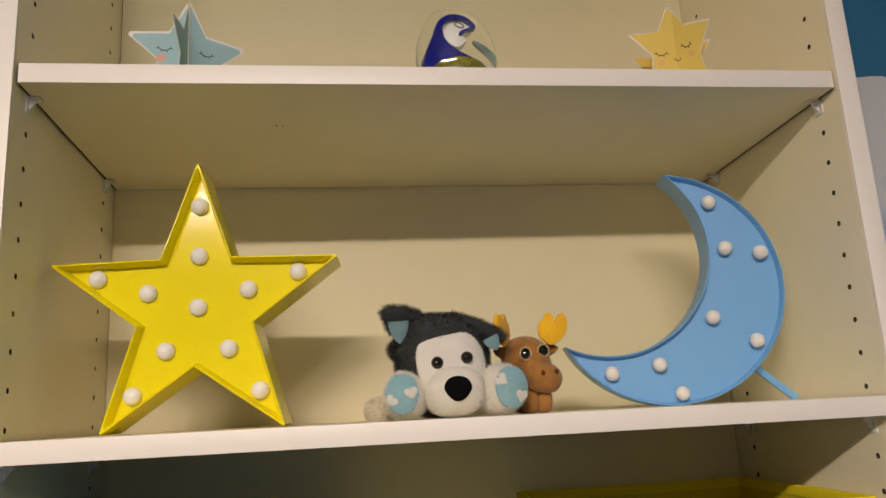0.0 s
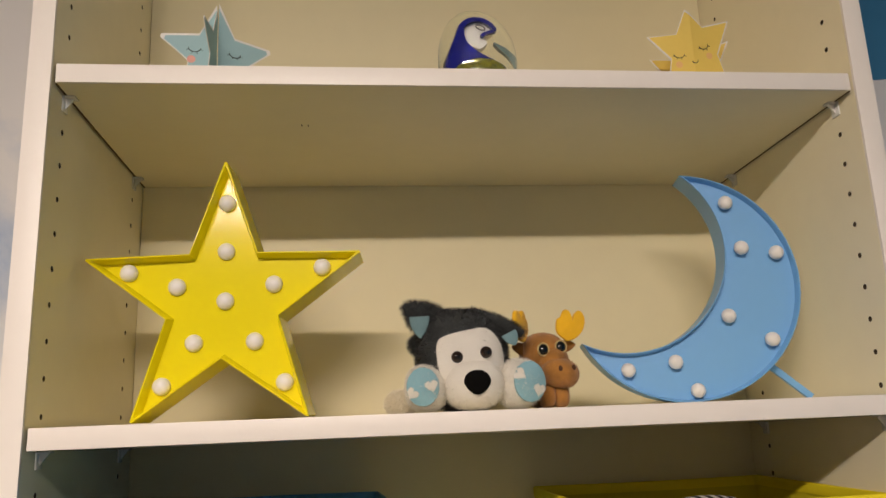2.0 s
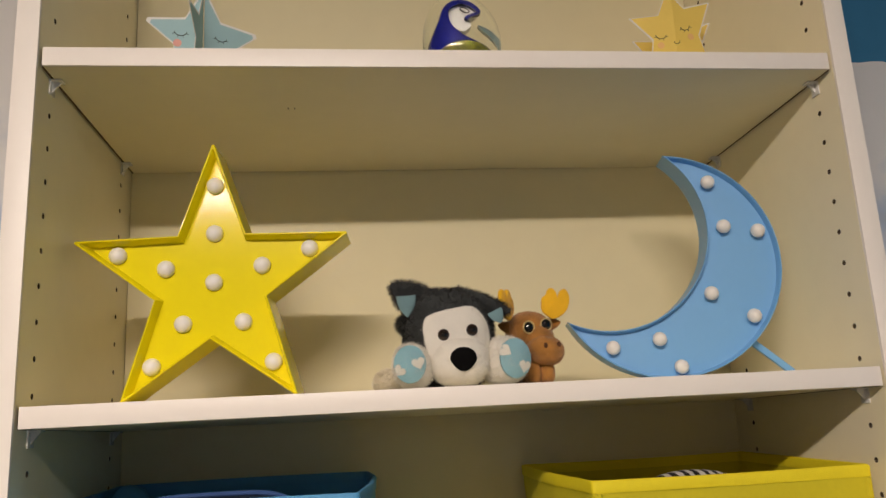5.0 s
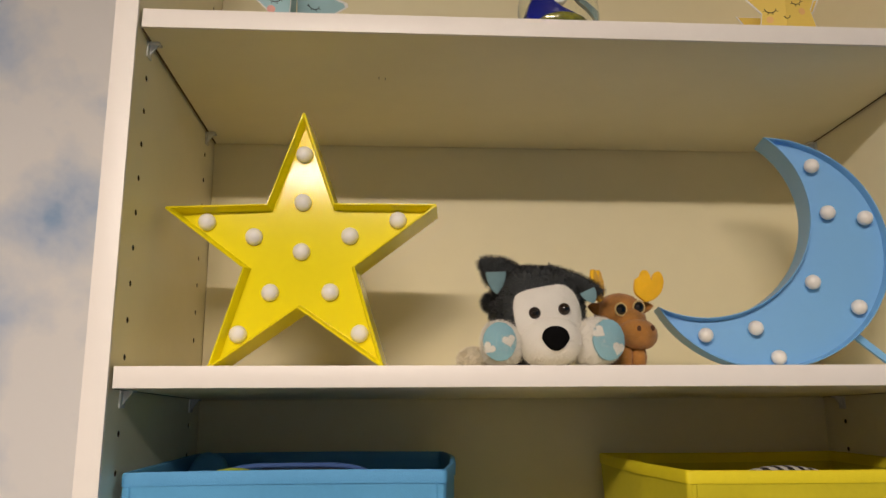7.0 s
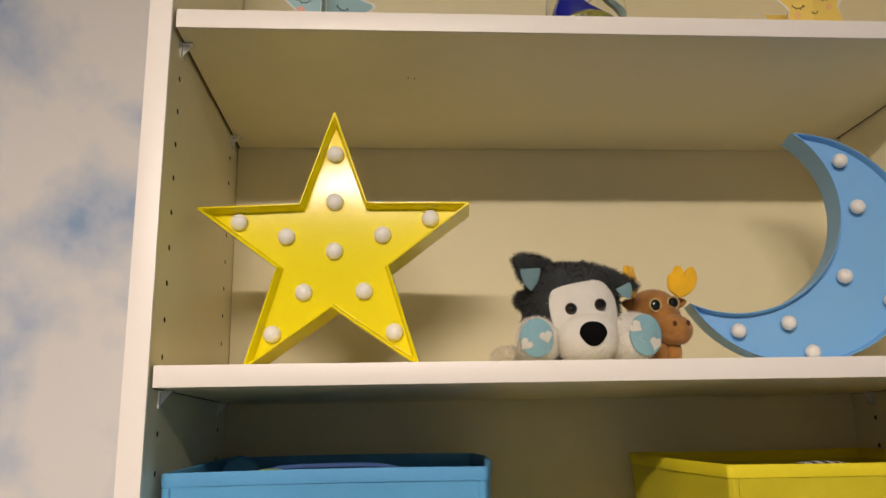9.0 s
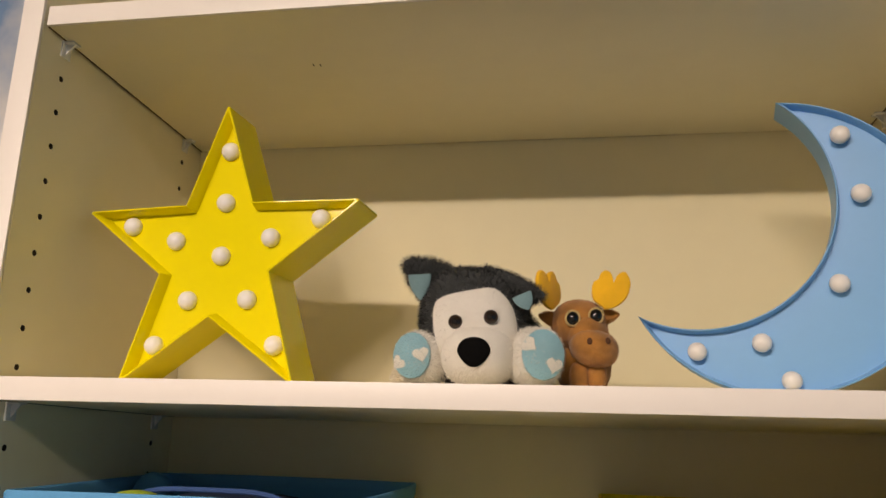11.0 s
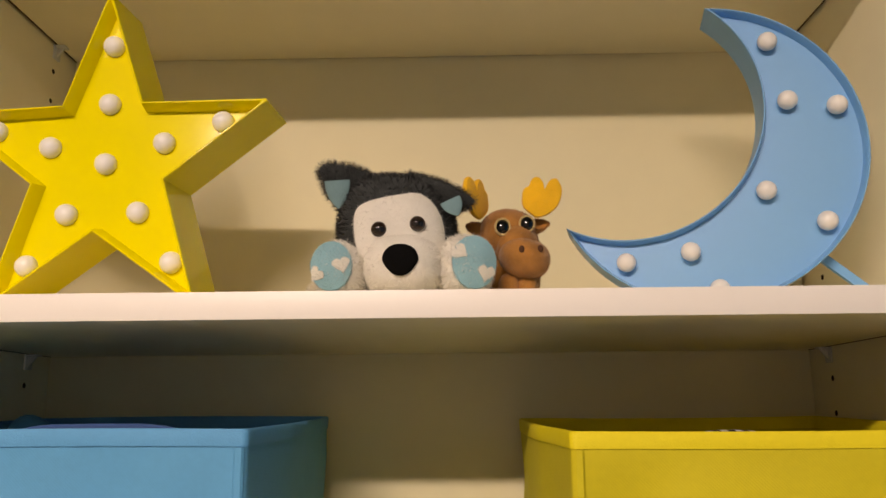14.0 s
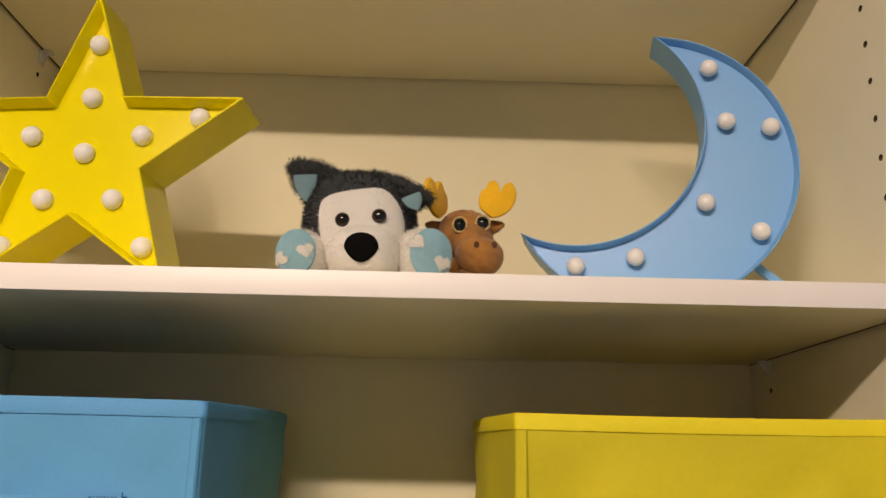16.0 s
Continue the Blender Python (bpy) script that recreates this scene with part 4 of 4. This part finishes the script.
# ---- things on the upper shelf ----
def leaf(pts, place, ux, colour, parent, label, border=0.90):
    """A stiff printed paper leaf with a white border. pts: outline in (along, up); place: its origin; ux: the way along."""
    ux = Vector(ux).normalized()
    nn = Vector((ux.y, -ux.x, 0))
    if nn.y > 0:
        nn = -nn
    o = Vector(place)
    at = lambda p, d: o + ux * p[0] + Vector((0, 0, p[1])) + nn * d
    ob = part("paper_leaf", Geo().rings([[at(p, 0.0003) for p in pts], [at(p, -0.0003) for p in pts]]), M_CORE, parent, label)
    c = (sum(p[0] for p in pts) / len(pts) * 0.55, sum(p[1] for p in pts) / len(pts))
    small = [((c[0] + (p[0] - c[0]) * border) if abs(p[0]) > 1e-6 else 0.0, c[1] + (p[1] - c[1]) * border) for p in pts]
    for s in (1, -1):
        part("print", Geo().rings([[at(p, s * 0.00036) for p in small], [at(p, s * 0.0006) for p in small]]), colour, ob, "printed face of the leaf")
    return ob, at


def lashes(at, u, v, s, parent, tilt=0.0, mouth=False):
    """A closed eye: a curved lid and three lashes; or a small smile."""
    f = lambda x, z: at((u + x * math.cos(tilt) - z * math.sin(tilt), v + x * math.sin(tilt) + z * math.cos(tilt)), 0.0009)
    g = Geo()
    g.tube([f(s * math.cos(a), s * 0.75 * math.sin(a)) for a in (math.pi + math.pi * k / 10 for k in range(11))], 0.0004, 5)
    for a in () if mouth else (205, 250, 290, 335):
        c, d = math.cos(radians(a)), 0.75 * math.sin(radians(a))
        g.tube([f(s * c, s * d), f(s * c * 1.45, s * d * 1.5)], 0.00034, 4)
    part("smile" if mouth else "eyelid", g, M_INK, parent, "printed dark line")


def cheek(at, u, v, r, parent, colour):
    pts = [(u + r * math.cos(k * math.tau / 20), v + r * math.sin(k * math.tau / 20)) for k in range(20)]
    part("cheek", Geo().rings([[at(p, 0.0006) for p in pts], [at(p, 0.0008) for p in pts]]), colour, parent, "pink printed cheek")


def half_star(r, sign, inner=0.50):
    pts = []
    for i, a in enumerate((90, 54, 18, -18, -54, -90)):
        k = r if i % 2 == 0 else r * inner
        x, z = k * math.cos(radians(a)), k * math.sin(radians(a))
        if i % 2 == 0 and i:
            t = Vector((-math.sin(radians(a)), math.cos(radians(a)))) * 0.0022
            pts += [(sign * (x + t.x), z + t.y), (sign * (x - t.x), z - t.y)]
        else:
            pts.append((0.0 if i in (0, 5) else sign * x, z))
    return pts


aqua = thing("paper_star", (-0.252, 0.07, ZU), "folded aqua paper star with a sleeping face standing on the shelf", "paper star", "paper stars")
RA, ZA = 0.0560, ZU + 0.0455
la, la_at = leaf([(-p[0], p[1]) for p in half_star(RA, -1)], (-0.2560, 0.070, ZA), (-1, -0.16, 0), M_AQUA, aqua, "aqua leaf with white border")
lashes(la_at, 0.0205, 0.0062, 0.0060, la)
cheek(la_at, 0.0235, -0.0065, 0.0042, la, M_BLUSH)
ra, ra_at = leaf(half_star(RA * 1.05, 1), (-0.2540, 0.071, ZA), (1, 0.55, 0), M_AQUA, aqua, "aqua leaf with white border")
lashes(ra_at, 0.0175, 0.0060, 0.0058, ra)
leaf(half_star(RA * 0.94, 1), (-0.2552, 0.0690, ZA - 0.002), (-0.06, -1, 0), M_AQUA, aqua, "aqua leaf with white border")

gold = thing("paper_star", (0.235, 0.05, ZU), "folded yellow paper star with a sleeping smile standing on the shelf", "paper star", "paper stars")
YS = [(0.2290, 1.8525), (0.2170, 1.8246), (0.1860, 1.8220), (0.2090, 1.7960), (0.2050, 1.7695), (0.2340, 1.7850), (0.2720, 1.7695), (0.2625, 1.8035), (0.2800, 1.8440), (0.2470, 1.8340)]
SP = 0.2330
lo, hi = (SP, 1.7760), (SP, 1.8490)
left_half = [(SP - x, z - ZU) for x, z in [hi, YS[0], YS[1], YS[2], YS[3], YS[4], lo]]
right_half = [(x - SP, z - ZU) for x, z in [hi, YS[9], YS[8], YS[7], YS[6], lo]]
gl, gl_at = leaf(left_half, (SP, 0.027, ZU), (-1, 0.10, 0), M_SUN, gold, "yellow leaf with white border", 0.93)
gr, gr_at = leaf(right_half, (SP, 0.027, ZU), (1, 0.16, 0), M_SUN, gold, "yellow leaf with white border", 0.93)
lashes(gl_at, 0.0150, 0.0325, 0.0055, gl)
cheek(gl_at, 0.0160, 0.0210, 0.0036, gl, M_PEACH)
lashes(gr_at, 0.0125, 0.0430, 0.0055, gr, 0.3)
cheek(gr_at, 0.0185, 0.0320, 0.0036, gr, M_PEACH)
lashes(gr_at, 0.0008, 0.0250, 0.0034, gr, 0.2, True)
leaf(left_half, (SP + 0.022, 0.088, ZU - 0.0001), (-1, -0.15, 0), M_SUN, gold, "yellow leaf with white border", 0.93)
leaf(right_half, (SP + 0.022, 0.088, ZU - 0.0001), (1, -0.25, 0), M_SUN, gold, "yellow leaf with white border", 0.93)
leaf([(0.0, 0.008), (0.055, 0.008), (0.055, 0.045), (0.0, 0.045)], (SP, 0.027, ZU), (0.46, 0.87, 0), M_SUN, gold, "yellow inner leaf", 0.95)

bird = thing("glass_paperweight", (0.012, 0.07, ZU), "clear glass dome paperweight with a cobalt-blue and white bird inside", "paperweight")


def dome_warp(q):
    q = q.copy()
    if q.z > 0:
        q.x += -0.004 * (q.z / 0.05) ** 2
        q.x *= 1 - 0.10 * (q.z / 0.06) ** 2
    return q


dome = part("glass_body", Geo().blob((0.0140, 0.070, ZU + 0.0415), (0.0420, 0.032, 0.0565), 2.2, 48, 36, None, dome_warp), M_GLASS, bird, "clear glass dome")
for p in dome.data.vertices:
    p.co.z = max(p.co.z, 0.0003)
dome.visible_shadow = False


def inlay(name, pts, y, thick, material, label):
    """A rounded flat form set in the glass. pts in steps of the bird's drawing."""
    line = smooth_outline([(-0.0225 + (a - 110) * 0.000182, ZU + 0.0345 + (365 - b) * 0.000186) for a, b in pts])
    c = sum(line, Vector((0, 0))) / len(line)
    rows = [[(c.x + (p.x - c.x) * k, y + d * thick, c.y + (p.y - c.y) * k) for p in line] for k, d in ((0.99, -1), (1.0, -0.6), (1.0, 0.6), (0.99, 1))]
    return part(name, Geo().rings(rows), material, bird, label)


inlay("belly", [(240, 190), (252, 140), (300, 112), (350, 116), (400, 158), (372, 188), (350, 203), (362, 232), (320, 268), (275, 248), (240, 215)], 0.074, 0.006, M_MILK, "milky white bird body")
inlay("hood", [(125, 372), (160, 270), (188, 205), (215, 132), (270, 95), (340, 98), (388, 128), (412, 160), (398, 176), (378, 152), (330, 120), (275, 122), (240, 155),
               (240, 212), (264, 258), (318, 305), (402, 352), (330, 366), (240, 380), (170, 400)], 0.066, 0.005, M_COBALT, "cobalt-blue glass hood and back")
inlay("beak", [(322, 200), (345, 182), (400, 165), (395, 182), (360, 192), (340, 208)], 0.064, 0.003, M_COBALT, "cobalt-blue beak line")
# teal sliver painted in place of a highlight at the glass edge
inlay("edge_glint", [(400, 215), (452, 240), (500, 290), (525, 350), (520, 400), (500, 400), (490, 340), (460, 285), (425, 250)], 0.078, 0.004, M_GLINT, "grey-teal streak in the glass")
eye_ring = [(-0.0225 + (326 + 24 * math.cos(a) - 110) * 0.000182, 0.0625, ZU + 0.0345 + (365 - 154 + 13 * math.sin(a) - 8 * math.cos(a)) * 0.000186) for a in (k * math.tau / 24 for k in range(24))]
part("eye_ring", Geo().tube(eye_ring, 0.0006, 6, True), M_INK, bird, "dark eye ring")
part("glass_chips", Geo().blob((0.0155, 0.064, ZU + 0.0240), (0.0270, 0.018, 0.0160), 2.0, 32, 20), M_MOSS, bird, "olive glass chips in the base")

bead = thing("toy_bead", (0.282, 0.060, ZU), "small dark plum bead behind the yellow paper star", "bead")
part("bead_body", Geo().blob((0.282, 0.060, ZU + 0.0092), (0.0105, 0.0090, 0.0092), 2.2, 20, 14), M_PLUM, bead)
part("bead_knob", Geo().blob((0.2805, 0.058, ZU + 0.0195), (0.0022, 0.0022, 0.0028), 2.0, 12, 8), M_PLUM, bead)
